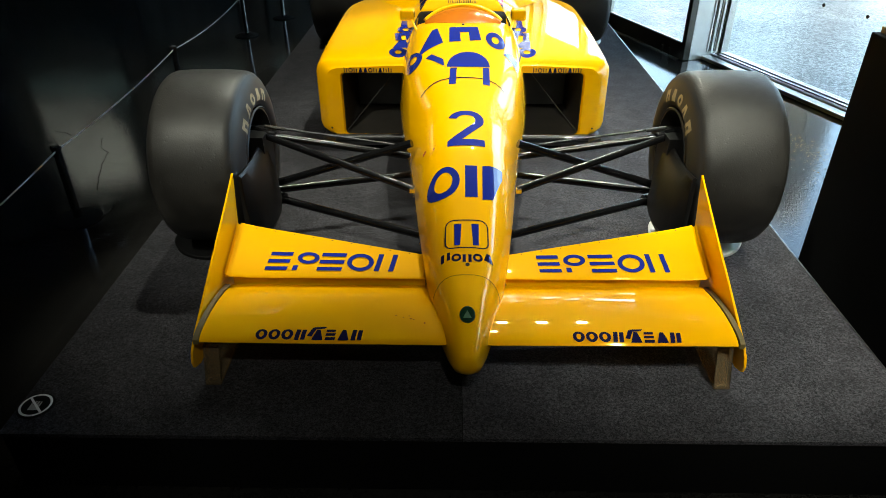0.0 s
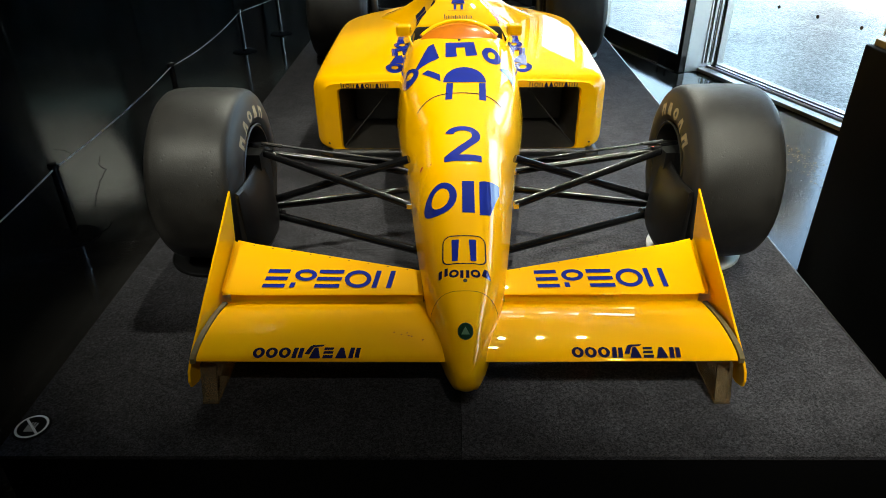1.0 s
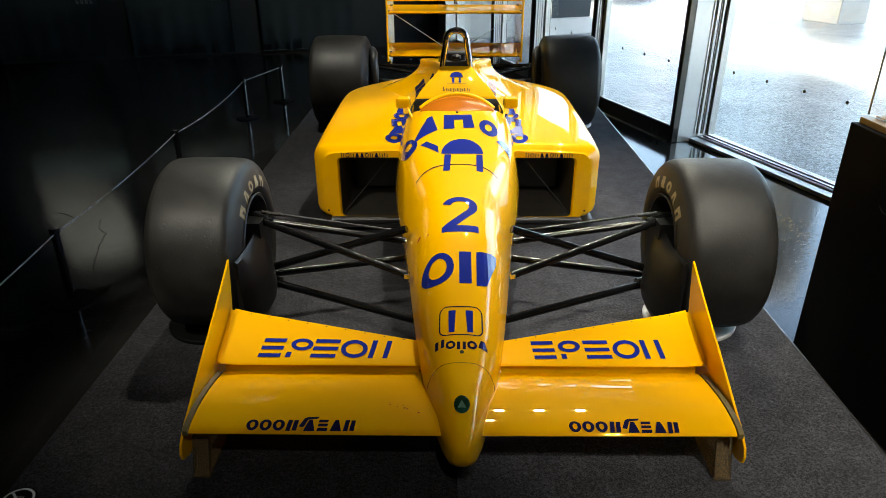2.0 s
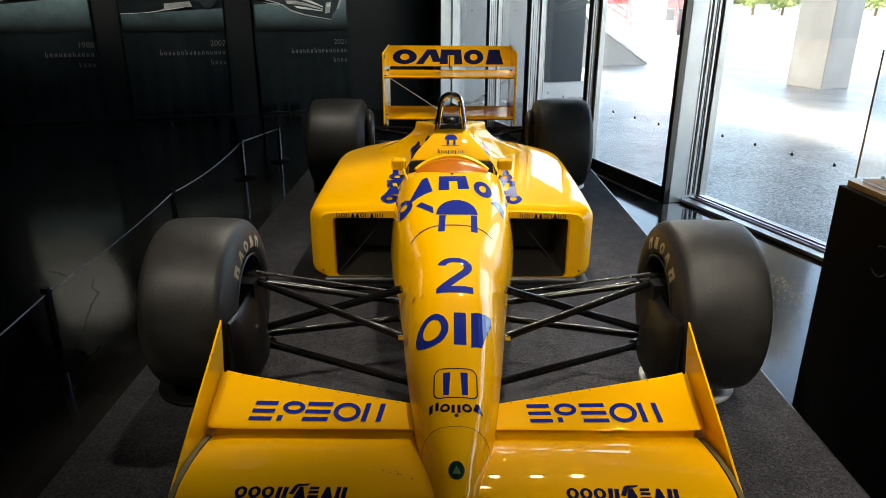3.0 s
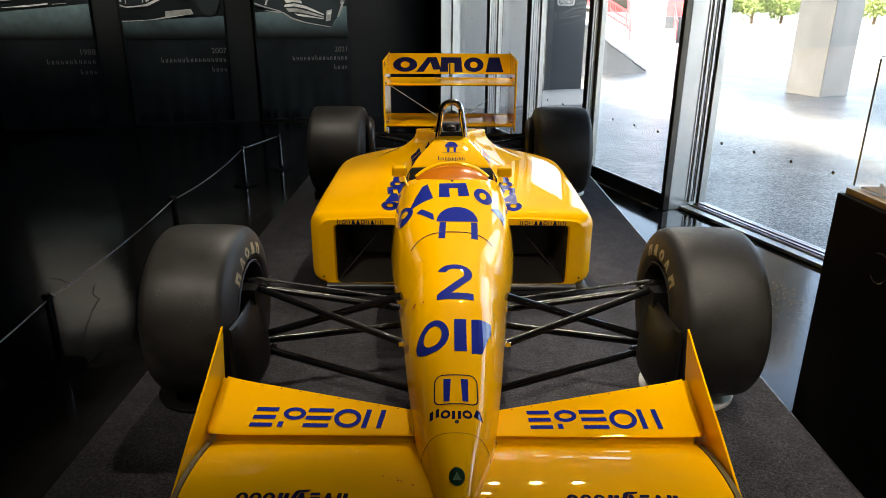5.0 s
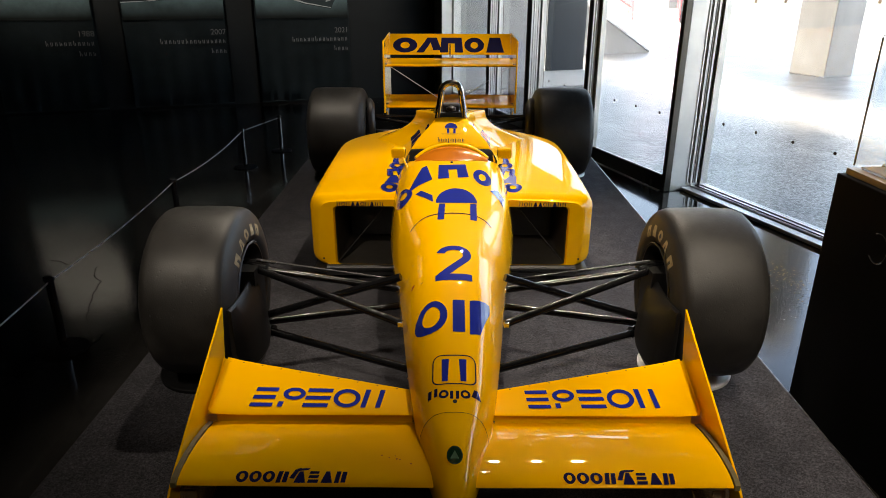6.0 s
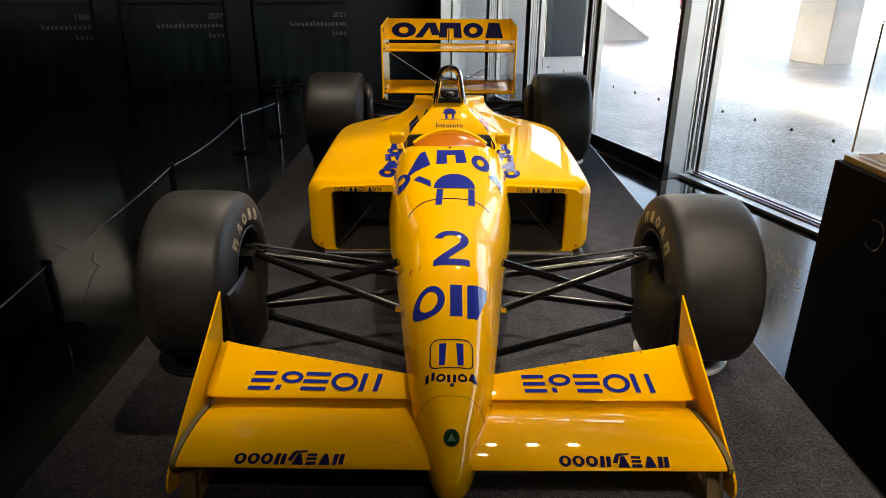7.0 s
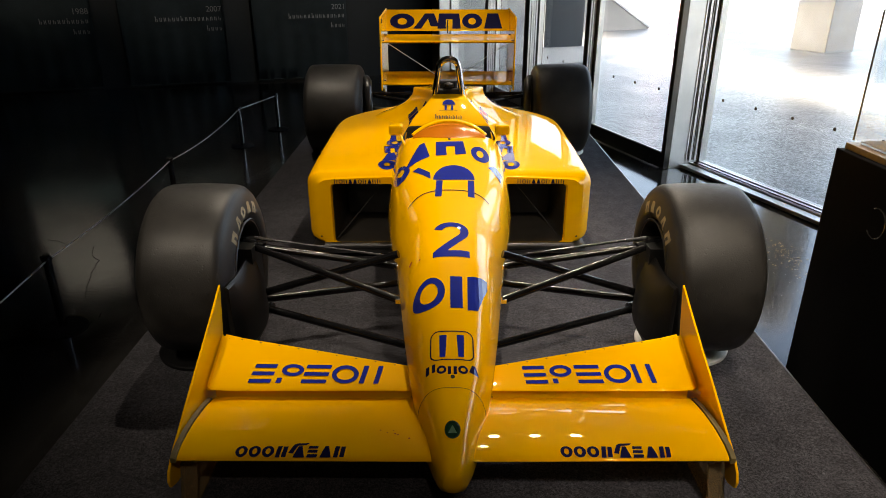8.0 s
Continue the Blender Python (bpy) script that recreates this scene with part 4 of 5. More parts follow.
for side in (-1, 1):
    rings = [inlet_ring(1.30, side), inlet_ring(0.865, side), inlet_ring(0.835, side, x1=0.560, z1=0.349), inlet_ring(0.824, side, x1=0.568, z0=0.049, z1=0.353), pod_ring(0.823, 0.634, 0.374, side, zb=0.047), ]
    rings += [pod_ring(y, xo, zt, side) for y, xo, zt in eased(OUTER, 3)]
    bm = loft(rings)
    for f in bm.faces:
        ys_ = [v.co.y for v in f.verts]
        c = f.calc_center_median()
        if (min(ys_) > 0.834 and max(ys_) <= 1.3001 and all(0.2 < abs(v.co.x) < 0.5605 and v.co.z < 0.3495 for v in f.verts) and c.z > 0.05) or min(ys_) > 1.299 and max(ys_) < 1.301:
            f.material_index = 1
    pod = part("sidepod", bm, [YELLOW, INLET], car, "yellow sidepod with dark radiator inlet", smooth=40)
    part("inlet_brace", tube([(side * 0.552, 0.85, 0.065), (side * 0.335, 0.98, 0.30)], 0.003, 8), RIM, pod, "thin bare metal brace")
    part("radiator_core", box(min(side * 0.24, side * 0.54), max(side * 0.24, side * 0.54), 1.22, 1.25, 0.066, 0.345), CARBON, pod)
    part("pod_screw", decal([ellipse(side * 0.625, 0.085, 0.005, 0.005, 10)], lambda a, b: (a, 0.8215, b)), RIM, pod)
    for k in range(10):
        a = side * 0.436 + 0.0228 * (k - 4.5)
        high = 0.378 if k == 0 else 0.3755
        if k in (1, 5):
            line = ring_shape(a, 0.3650, 0.0100, 0.0105, 0.0042, 10)
        elif k in (3, 4, 7):
            line = [[(a - 0.0095, 0.3545), (a + 0.0095, 0.3545), (a + 0.003, high), (a - 0.003, high)]]
        else:
            line = [rect(a - 0.0085, 0.3545, a - 0.0045, high), rect(a + 0.0025, 0.3545, a + 0.0065, high - 0.003)]
        part("name_bar", decal(line, lambda a, b: (a, 0.8212, b), 0.05), NAVY, pod)
    for k in range(5):
        y = 0.930 + 0.125 * k
        part("pod_block", decal([turned(line, side * (0.302 - 0.004 * k), y, side * -8) for line in plain_shape(("ring", "wedge", "twin", "ring", "bar")[k], 0.086, 0.124)], lambda a, b: (a, b, pod_top(a, b) + 0.003), 0.03), BLUE, pod, "plain blue block marking")

# undertray and skid edge
part("undertray", slab([(-0.60, 0.745), (0.60, 0.745), (0.67, 0.80), (0.67, 2.35), (0.45, 2.95), (-0.45, 2.95), (-0.67, 2.35), (-0.67, 0.80)], lambda a, b, d: (a, b, 0.028 + d), 0.016), CARBON, car, "black flat undertray")
for side in (-1, 1):
    part("tray_lip", tube([(side * 0.22, 0.76, 0.060), (side * 0.60, 0.76, 0.060)], 0.018, 12), CARBON, car, smooth=50)

# mirrors
for side in (-1, 1):
    m = part("mirror", box(min(side * 0.222, side * 0.289), max(side * 0.222, side * 0.289), 0.925, 0.985, 0.560, 0.610, 0.010), YELLOW, car, "small yellow mirror housing")
    part("mirror_stalk", tube([(side * 0.235, 0.94, 0.565), (side * 0.205, 0.80, 0.545)], 0.006, 8), YELLOW, m)


# ---- front wing ----
def airfoil(le, te, thick, camber, n=14):
    """Section in the y-z plane from leading to trailing edge."""
    pts = []
    for k in range(n + 1):
        t = 0.5 - 0.5 * math.cos(math.pi * k / n)
        h = 5 * thick * (0.2969 * math.sqrt(t) - 0.126 * t - 0.3516 * t * t + 0.2843 * t ** 3 - 0.1015 * t ** 4)
        pts.append((t, h))
    c = camber
    upper = [(t, c * 4 * t * (1 - t) + h) for t, h in pts]
    lower = [(t, c * 4 * t * (1 - t) - h) for t, h in pts[-2:0:-1]]
    dy, dz = te[0] - le[0], te[1] - le[1]
    return [(le[0] + t * dy - h * dz, le[1] + t * dz + h * dy) for t, h in upper + lower]


MAIN_LE, MAIN_TE = (-0.886, 0.157), (-0.588, 0.138)
def on_main(x, y):
    """The main plane's upper skin."""
    t = min(max((y - MAIN_LE[0]) / (MAIN_TE[0] - MAIN_LE[0]), 0.0), 1.0)
    h = 5 * 0.10 * (0.2969 * math.sqrt(t) - 0.126 * t - 0.3516 * t * t + 0.2843 * t ** 3 - 0.1015 * t ** 4)
    return Vector((x, y - 0.001, MAIN_LE[1] + t * (MAIN_TE[1] - MAIN_LE[1]) + (h + 0.12 * t * (1 - t)) * 0.300 + 0.0028))


FLAP_LE = (-0.596, 0.167)


def flap_te(f):
    """The flap's rear edge, f from its root to its tip."""
    return -0.503 + 0.093 * f, 0.191 + 0.053 * f


def on_flap(x, s):
    """The flap's upper skin; s runs from its front edge to its rear one."""
    le, te = FLAP_LE, flap_te((abs(x) - 0.118) / 0.58)
    h = 5 * 0.06 * (0.2969 * math.sqrt(s) - 0.126 * s - 0.3516 * s * s + 0.2843 * s ** 3 - 0.1015 * s ** 4) - 0.16 * s * (1 - s)
    dy, dz = te[0] - le[0], te[1] - le[1]
    return Vector((x, le[0] + s * dy - h * dz - 0.0014, le[1] + s * dz + h * dy + 0.0018))


mains, flaps = {}, {}
for side in (-1, 1):
    inner, outer = 0.030, 0.698
    rings = []
    for x in [inner + (outer - inner) * k / 12 for k in range(13)]:
        f = (x - inner) / (outer - inner)
        rings.append([(side * x, y, z) for y, z in airfoil((MAIN_LE[0] + 0.004 * f, MAIN_LE[1]), MAIN_TE, 0.10, 0.030)])
    mains[side] = part("main_plane", loft(rings), YELLOW, car, "yellow front wing main plane", smooth=40)
    rings = []
    for k in range(13):
        f = k / 12
        x = 0.118 + (0.698 - 0.118) * f
        te = flap_te(f)
        curl = 0.012 * max(0, (f - 0.88) / 0.12) ** 2
        rings.append([(side * x, y - curl, z + curl) for y, z in airfoil(FLAP_LE, te, 0.06, -0.04)])
    flap = flaps[side] = part("flap", loft(rings), YELLOW, car, "yellow adjustable front wing flap", smooth=40)
    flange = [on_flap(side * 0.690, s) for s in (0.02, 0.2, 0.4, 0.6, 0.8, 0.98)]
    part("flap_flange", loft([[p + Vector((side * 0.004, 0, -0.004)), p + Vector((side * 0.022, 0, -0.004)), p + Vector((side * 0.022, 0, 0.012)), p + Vector((side * 0.018, 0, 0.004)), p + Vector((side * 0.004, 0, 0.001))] for p in flange]), YELLOW, flap, smooth=50)
    part("flap_screw", tube([(side * 0.69, -0.428, 0.236), (side * 0.69, -0.428, 0.247)], 0.006, 10), RIM, flap)
    part("slot_gap", box(min(side * 0.12, side * 0.695), max(side * 0.12, side * 0.695), -0.578, -0.572, 0.128, 0.163), YELLOW, car)
    outline = [(-0.366, 0.398), (-0.45, 0.354), (-0.533, 0.313), (-0.611, 0.276), (-0.70, 0.233), (-0.794, 0.186), (-0.86, 0.154), (-0.892, 0.128), (-0.902, 0.104), (-0.896, 0.083), (-0.86, 0.068), (-0.45, 0.075), (-0.405, 0.10), (-0.400, 0.24)]
    part("endplate", slab(outline, lambda a, b, d: (side * (0.716 + d), a, b), 0.006), YELLOW, car, "thin yellow wing endplate")
    # Added strip: the endplate's shade in the gap is put into its colour.
    gap_line = [on_main(side * 0.69, y) for y in (-0.884, -0.87, -0.84, -0.78, -0.72, -0.66, -0.60)]
    part("endplate_strip", loft([[p + Vector((side * 0.009, 0, -0.012)), p + Vector((side * 0.0225, 0, -0.012)), p + Vector((side * 0.0225, 0, 0.003)), p + Vector((side * 0.010, 0, 0.002))] for p in gap_line]), GAP_SHADE, car, "strip in the colour of the shaded endplate gap")
    for k in range(9):
        x = 0.17 + 0.06 * k
        f = (x - 0.118) / 0.58
        part("rivet", revolve([(0, 0.0005), (0.0, 0.0028), (0.0012, 0.0005)], 8, axis="z"), RIM, flap).location = (side * x, -0.510 + 0.093 * f, 0.1915 + 0.051 * f)


for side in (-1, 1):
    stand = thing("wing_stand", "clear acrylic stand under the yellow front wing tip", "stand", pose(side * 0.690, -0.78, 0.0), "stands under the front wing")
    part("block", box(-0.022, 0.022, -0.095, 0.10, 0.0005, 0.010, 0.002), ACRYLIC, stand, "clear acrylic base")
    part("upright", slab([(-0.095, 0.0105), (0.09, 0.0105), (0.09, 0.112), (-0.062, 0.112)], lambda a, b, d: (side * (0.010 + d), a, b), 0.010), ACRYLIC, stand)
    part("front_plate", slab([(-0.022, 0.0105), (0.008, 0.0105), (0.008, 0.110), (-0.022, 0.110)], lambda a, b, d: (side * a, -0.094 + 0.32 * (b - 0.0105) + d, b), 0.006), ACRYLIC, stand)


def oval(cx, cs, rx, rs, bx, bs, n=20):
    """An oval ring of small quads."""
    out = []
    for k in range(2 * n):
        a, b = math.pi * k / n, math.pi * (k + 1) / n
        out.append([(cx + rx * math.cos(a), cs + rs * math.sin(a)), (cx + rx * math.cos(b), cs + rs * math.sin(b)),
                    (cx + (rx - bx) * math.cos(b), cs + (rs - bs) * math.sin(b)), (cx + (rx - bx) * math.cos(a), cs + (rs - bs) * math.sin(a))])
    return out


def on_flap_at(x, y):
    """The flap's upper skin at a place of the plan."""
    te = flap_te((abs(x) - 0.118) / 0.58)
    return on_flap(x, min(0.99, max(0.01, (y - FLAP_LE[0]) / (te[0] - FLAP_LE[0]))))


for first, lean in ((-0.600, 0.012), (0.220, -0.008)):
    for a, w, shape in ((0.0, 0.066, "stack"), (0.081, 0.066, "ring_bar"), (0.155, 0.074, "stack"), (0.238, 0.080, "oval"), (0.326, 0.058, "pair")):
        x0, y0, y1 = first + a, -0.571, -0.506
        if shape == "oval":
            lines = [oval(x0 + w / 2 + lean / 2, (y0 + y1) / 2, w / 2, (y1 - y0) / 2, 0.014, 0.0125)]
        elif shape == "ring_bar":
            lines = [oval(x0 + w / 2 + lean, y0 + 0.045, w / 2, 0.021, 0.014, 0.0115), [rect(x0, y0, x0 + 0.015, y0 + 0.018, lean * 0.3)]]
        elif shape == "pair":
            lines = [[rect(x0, y0, x0 + 0.015, y1, lean)], [rect(x0 + w - 0.015, y0, x0 + w, y1, lean)]]
        else:
            lines = [[rect(x0 + lean * 0.4 * j, y0 + 0.026 * j, x0 + w + lean * 0.4 * j, y0 + 0.013 + 0.026 * j, lean * 0.2)] for j in range(3)]
        for line in lines:
            part("name_shape", decal(line, on_flap_at, 0.02), BLUE, flaps[-1 if first < 0 else 1], "plain blue sponsor shape")
for first in (-0.551, 0.275):
    for k, shape in enumerate(("oval", "oval", "oval", "pair", "wedge", "stack", "wedge", "pair")):
        x0 = first + 0.0338 * k + (0.012 if k > 3 else 0)
        if shape == "oval":
            line = oval(x0 + 0.0145, -0.863, 0.0155, 0.0165, 0.0092, 0.0075, 10)
        elif shape == "pair":
            line = [rect(x0, -0.880, x0 + 0.0115, -0.847, 0.004), rect(x0 + 0.016, -0.879, x0 + 0.0275, -0.848, 0.003)]
        elif shape == "wedge":
            line = [[(x0, -0.880), (x0 + 0.029, -0.880), (x0 + 0.020, -0.847), (x0 + 0.011, -0.847)]]
        else:
            line = [rect(x0 + 0.001 * j, -0.880 + 0.0125 * j, x0 + 0.026, -0.8715 + 0.0125 * j, 0.002) for j in range(3)]
        part("name_shape", decal(line, on_main, 0.006), NAVY, mains[-1 if first < 0 else 1], "plain dark blue sponsor shape")
    x0 = first + 0.134
    part("wedge_mark", decal([[(x0, -0.868), (x0 + 0.012, -0.870), (x0 + 0.026, -0.836), (x0 + 0.012, -0.841)], [(x0 + 0.016, -0.838), (x0 + 0.050, -0.836), (x0 + 0.044, -0.843), (x0 + 0.022, -0.846)]], on_main, 0.006), NAVY, mains[-1 if first < 0 else 1])
for x, y, r in ((-0.15, -0.80, 0.003), (-0.17, -0.795, 0.002), (-0.19, -0.785, 0.0025), (-0.112, -0.818, 0.003), (-0.155, -0.788, 0.002), (-0.142, -0.803, 0.0025)):
    part("paint_chip", decal([ellipse(x, y, r, r, 7)], on_main, 0.05), RUSTRED, mains[-1], "small red stone chip")


# ---- wheels ----
def wheel(name, x, y, z, radius, half, rim, side, front):
    """A slick on its rim; side is +1 for the right of the car."""
    w = new(name)
    w.parent = car
    w.matrix_basis = Matrix.Translation((x, y, z))
    tagged(w, "slick racing tyre on a dark rim")
    r = radius
    prof = [(-half + 0.012, rim), (-half + 0.001, rim + 0.012), (-half - 0.004, rim + 0.030), (-half - 0.004, r - 0.088), (-half + 0.001, r - 0.060), (-half + 0.009, r - 0.036), (-half + 0.019, r - 0.018), (-half + 0.030, r - 0.0085), (-half + 0.044, r - 0.004), (-half * 0.45, r - 0.001), (0, r)]
    prof = prof + [(-s, q) for s, q in prof[-2::-1]]
    bm = revolve(prof, 96)
    for f in bm.faces:
        c = f.calc_center_median()
        if abs(c.x) > half - 0.014:
            f.material_index = 1
    part("tyre", bm, [RUBBER, WALLRUB], w, "worn black slick tyre", smooth=40)
    s = -side
    part("rim", revolve([(s * (half - 0.004), rim + 0.002), (s * (half - 0.002), rim - 0.006), (s * (half - 0.03), rim - 0.012), (s * half * 0.2, rim - 0.02), (s * half * 0.1, 0.05), (s * half * 0.05, 0.002)], 64), RIM, w, "dark magnesium rim", smooth=40)
    part("rim_lip", revolve([(s * (half + 0.001), rim + 0.004), (s * (half + 0.004), rim + 0.001), (s * (half + 0.001), rim - 0.003)], 64), RIM, w, "thin worn metal lip", smooth=60)
    part("outer_rim", revolve([(-s * (half - 0.004), rim + 0.002), (-s * (half - 0.03), rim - 0.012), (-s * half * 0.3, rim - 0.02), (-s * half * 0.35, 0.06), (-s * half * 0.6, 0.03), (-s * half * 0.6, 0.002)], 48), RIM, w, smooth=40)
    part("hub", tube([(s * half * 0.1, 0, 0), (s * (half - 0.02), 0, 0)], 0.055, 20), COCKPIT, w)
    part("brake_disc", revolve([(s * half * 0.35, 0.06), (s * half * 0.35, rim - 0.03), (s * half * 0.45, rim - 0.03), (s * half * 0.45, 0.06)], 48, closed=True), RIM, w)
    if front:
        for k in range(5):
            a0 = radians(62 + 17.0 * k)
            shape = plain_shape(("twin", "bar", "ring", "chevron", "twin")[k], 0.042, 0.040)
            bm = decal([[(a0 - da / 0.22, r - 0.082 + dr) for da, dr in line] for line in shape],
                       lambda a, q: (s * (half + 0.0052 - 0.006 * max(0.0, (q - (r - 0.088)) / 0.028)), q * math.cos(a), q * math.sin(a)), 0.010)
            part("sidewall_mark", bm, TAN, w, "plain faded tan sidewall block")
        for k in range(5):
            c, n = radians(172), 9
            hole = [((-0.6 + 0.31 * k) * half + 0.0035 * math.cos(2 * math.pi * j / n), c + 0.0048 / r * math.sin(2 * math.pi * j / n)) for j in range(n)]
            part("wear_hole", decal([hole], lambda a, b: (a, (r + 0.0006) * math.cos(b), (r + 0.0006) * math.sin(b)), 0.05), COCKPIT, w, "small round wear hole")
    return w


FR, FH = 0.300, 0.152
RR, RH = 0.320, 0.203
FZ, RZ = FR + 0.011, RR + 0.012
for side in (-1, 1):
    wheel("front_wheel", side * 0.869, -0.040, FZ, FR, FH, 0.172, side, True)
    wheel("rear_wheel", side * 0.819, 2.755, RZ, RR, RH, 0.172, side, False)

# front suspension
for side in (-1, 1):
    def arm(name, a, b, r, mat=BLACK_PAINT, label="", flat=1.0):
        return part(name, tube([(side * a[0], *a[1:]), (side * b[0], *b[1:])], r, 12, flat=flat), mat, car, label, smooth=50)
    UP, LOW = (0.715, -0.03, 0.392), (0.700, -0.04, 0.150)
    arm("upper_wishbone_arm", (0.165, -0.335, 0.330), UP, 0.0125)
    arm("upper_wishbone_arm", (0.190, -0.075, 0.330), UP, 0.0125)
    arm("lower_wishbone_arm", (0.142, -0.330, 0.160), LOW, 0.0135)
    arm("lower_wishbone_arm", (0.205, 0.150, 0.155), (0.700, 0.0, 0.160), 0.0135)
    arm("push_rod", (0.180, -0.110, 0.392), (0.675, -0.03, 0.205), 0.014)
    arm("steering_rod", (0.190, -0.030, 0.345), (0.690, -0.02, 0.415), 0.0044, RIM if side < 0 else BLACK_PAINT, "dull steel steering rod" if side < 0 else "")
    part("rod_end", tube([(side * 0.63, -0.022, 0.4065), (side * 0.70, -0.02, 0.4165)], 0.0065, 10), STEEL if side < 0 else RIM, car)
    part("mounting_bracket", box(min(side * 0.160, side * 0.177), max(side * 0.160, side * 0.177), -0.346, -0.322, 0.320, 0.338, 0.002), STEEL, car, "bare metal bracket")
    part("mounting_bracket", box(min(side * 0.184, side * 0.200), max(side * 0.184, side * 0.200), -0.086, -0.064, 0.320, 0.336, 0.002), STEEL, car, "bare metal bracket")
    part("upright", loft([[(side * x, y, z) for x, y in ((0.69, -0.10), (0.76, -0.10), (0.76, 0.02), (0.69, 0.02))] for z in (0.12, 0.24, 0.34, 0.405)]), DUCT, car, "black wheel upright")
    part("upper_joint", tube([(side * 0.66, -0.045, 0.388), (side * 0.75, -0.01, 0.396)], 0.017, 12), BLACK_PAINT, car)
    part("lower_joint", tube([(side * 0.655, -0.05, 0.148), (side * 0.74, -0.02, 0.155)], 0.022, 12), BLACK_PAINT, car)
    # brake duct: a scoop from the front of the tyre back to the hub
    rows = []
    for y, x0, x1, z0, z1 in eased([(-0.338, 0.690, 0.716, 0.13, 0.372), (-0.29, 0.664, 0.716, 0.115, 0.366), (-0.22, 0.648, 0.716, 0.11, 0.362), (-0.14, 0.644, 0.716, 0.115, 0.365), (-0.07, 0.655, 0.716, 0.13, 0.378)], 4):
        rows.append([(side * x, y, z) for x, z in ((x0 + 0.02, z0), (x1, z0), (x1, z1), (x1 - 0.006, z1 + 0.003), (x1 - 0.014, z1 - 0.004), (x0 * 0.5 + x1 * 0.5, z1 - 0.040), (x0 + 0.012, z1 - 0.11), (x0 + 0.005, z0 + 0.03))])
    part("brake_duct", loft(rows), DUCT, car, "black moulded brake cooling scoop", smooth=28)

# rear: gearbox, suspension, wing
part("gearbox", loft([[(s * w, y, z) for s, z in ((-1, 0.10), (1, 0.10), (1, h), (-1, h))] for y, w, h in ((2.40, 0.15, 0.36), (2.7, 0.13, 0.36), (3.0, 0.09, 0.32), (3.1, 0.07, 0.28))]), RIM, car, "dark gearbox casing")
for side in (-1, 1):
    for a, b in (((0.12, 2.55, 0.40), (0.62, 2.76, 0.44)), ((0.11, 2.95, 0.40), (0.62, 2.80, 0.44)), ((0.12, 2.50, 0.16), (0.62, 2.76, 0.18)), ((0.10, 2.98, 0.16), (0.62, 2.80, 0.18)), ((0.10, 2.7, 0.44), (0.60, 2.77, 0.24))):
        part("rear_link", tube([(side * a[0], *a[1:]), (side * b[0], *b[1:])], 0.013, 10), BLACK_PAINT, car, smooth=50)
    part("rear_upright", box(min(side * 0.575, side * 0.63), max(side * 0.575, side * 0.63), 2.70, 2.84, 0.14, 0.52, 0.015), CARBON, car)
    part("rear_duct", tube([(side * 0.575, 2.66, 0.33), (side * 0.575, 2.66, 0.47), (side * 0.58, 2.70, 0.54), (side * 0.60, 2.76, 0.55)], 0.029, 14), CARBON, car, "black cooling snorkel", smooth=60)
    part("drive_shaft", tube([(side * 0.10, 2.77, 0.30), (side * 0.62, 2.775, 0.33)], 0.020, 12), RIM, car)

for side in (-1, 1):
    plate = part("rear_endplate", slab([(2.74, 0.470), (2.74, 0.968), (2.755, 0.976), (3.28, 1.002), (3.315, 0.99), (3.325, 0.95), (3.325, 0.470), (3.10, 0.455), (3.06, 0.385), (2.98, 0.385), (2.94, 0.455)],
                 lambda a, b, d: (side * (0.477 + d), a, b), 0.008), YELLOW, car, "yellow rear wing endplate")
    part("edge_flange", tube([(side * 0.480, 2.742, 0.47), (side * 0.480, 2.742, 0.960), (side * 0.480, 2.76, 0.976), (side * 0.480, 3.28, 1.002)], 0.0065, 8), YELLOW, plate)
    for y, z in ((2.90, 0.80), (3.14, 0.822), (2.95, 0.505)):
        part("plate_bolt", tube([(side * 0.476, y, z), (side * 0.468, y, z)], 0.009, 10), RIM, plate)
    part("wing_wire", tube([(side * 0.450, 2.90, 0.79), (side * 0.09, 2.90, 0.56)], 0.0035, 6), ALU, car, "thin pale steel bracing wire")


def span(le, te, thick, camber, half, n=2):
    return loft([[(-half + 2 * half * k / n, y, z) for y, z in airfoil(le, te, thick, camber)] for k in range(n + 1)])


rear_flap = part("rear_flap", span((3.18, 0.848), (3.30, 0.997), 0.05, -0.05, 0.4765), YELLOW, car, "yellow rear wing flap", smooth=40)
part("rear_main_plane", span((2.88, 0.796), (3.165, 0.824), 0.09, -0.05, 0.4765), YELLOW, car, "yellow rear wing main plane", smooth=40)
part("rear_lower_plane", span((2.88, 0.489), (3.20, 0.540), 0.10, -0.04, 0.4765), YELLOW, car, "yellow lower rear wing plane", smooth=40)
part("wing_post", box(-0.012, 0.012, 2.98, 3.06, 0.30, 0.505, 0.003), CARBON, car)
part("wing_strut", tube([(0.0, 3.13, 0.835), (0.0, 3.20, 0.925)], 0.005, 8), STEEL, car)


def on_rear_flap(x, s):
    """The rear flap's front skin, s from its lower to its upper edge."""
    h = 5 * 0.05 * (0.2969 * math.sqrt(s) - 0.126 * s - 0.3516 * s * s + 0.2843 * s ** 3 - 0.1015 * s ** 4) - 0.20 * s * (1 - s)
    return Vector((x, 3.18 + s * 0.12 - h * 0.149 - 0.0016, 0.848 + s * 0.149 + h * 0.12 + 0.0012))


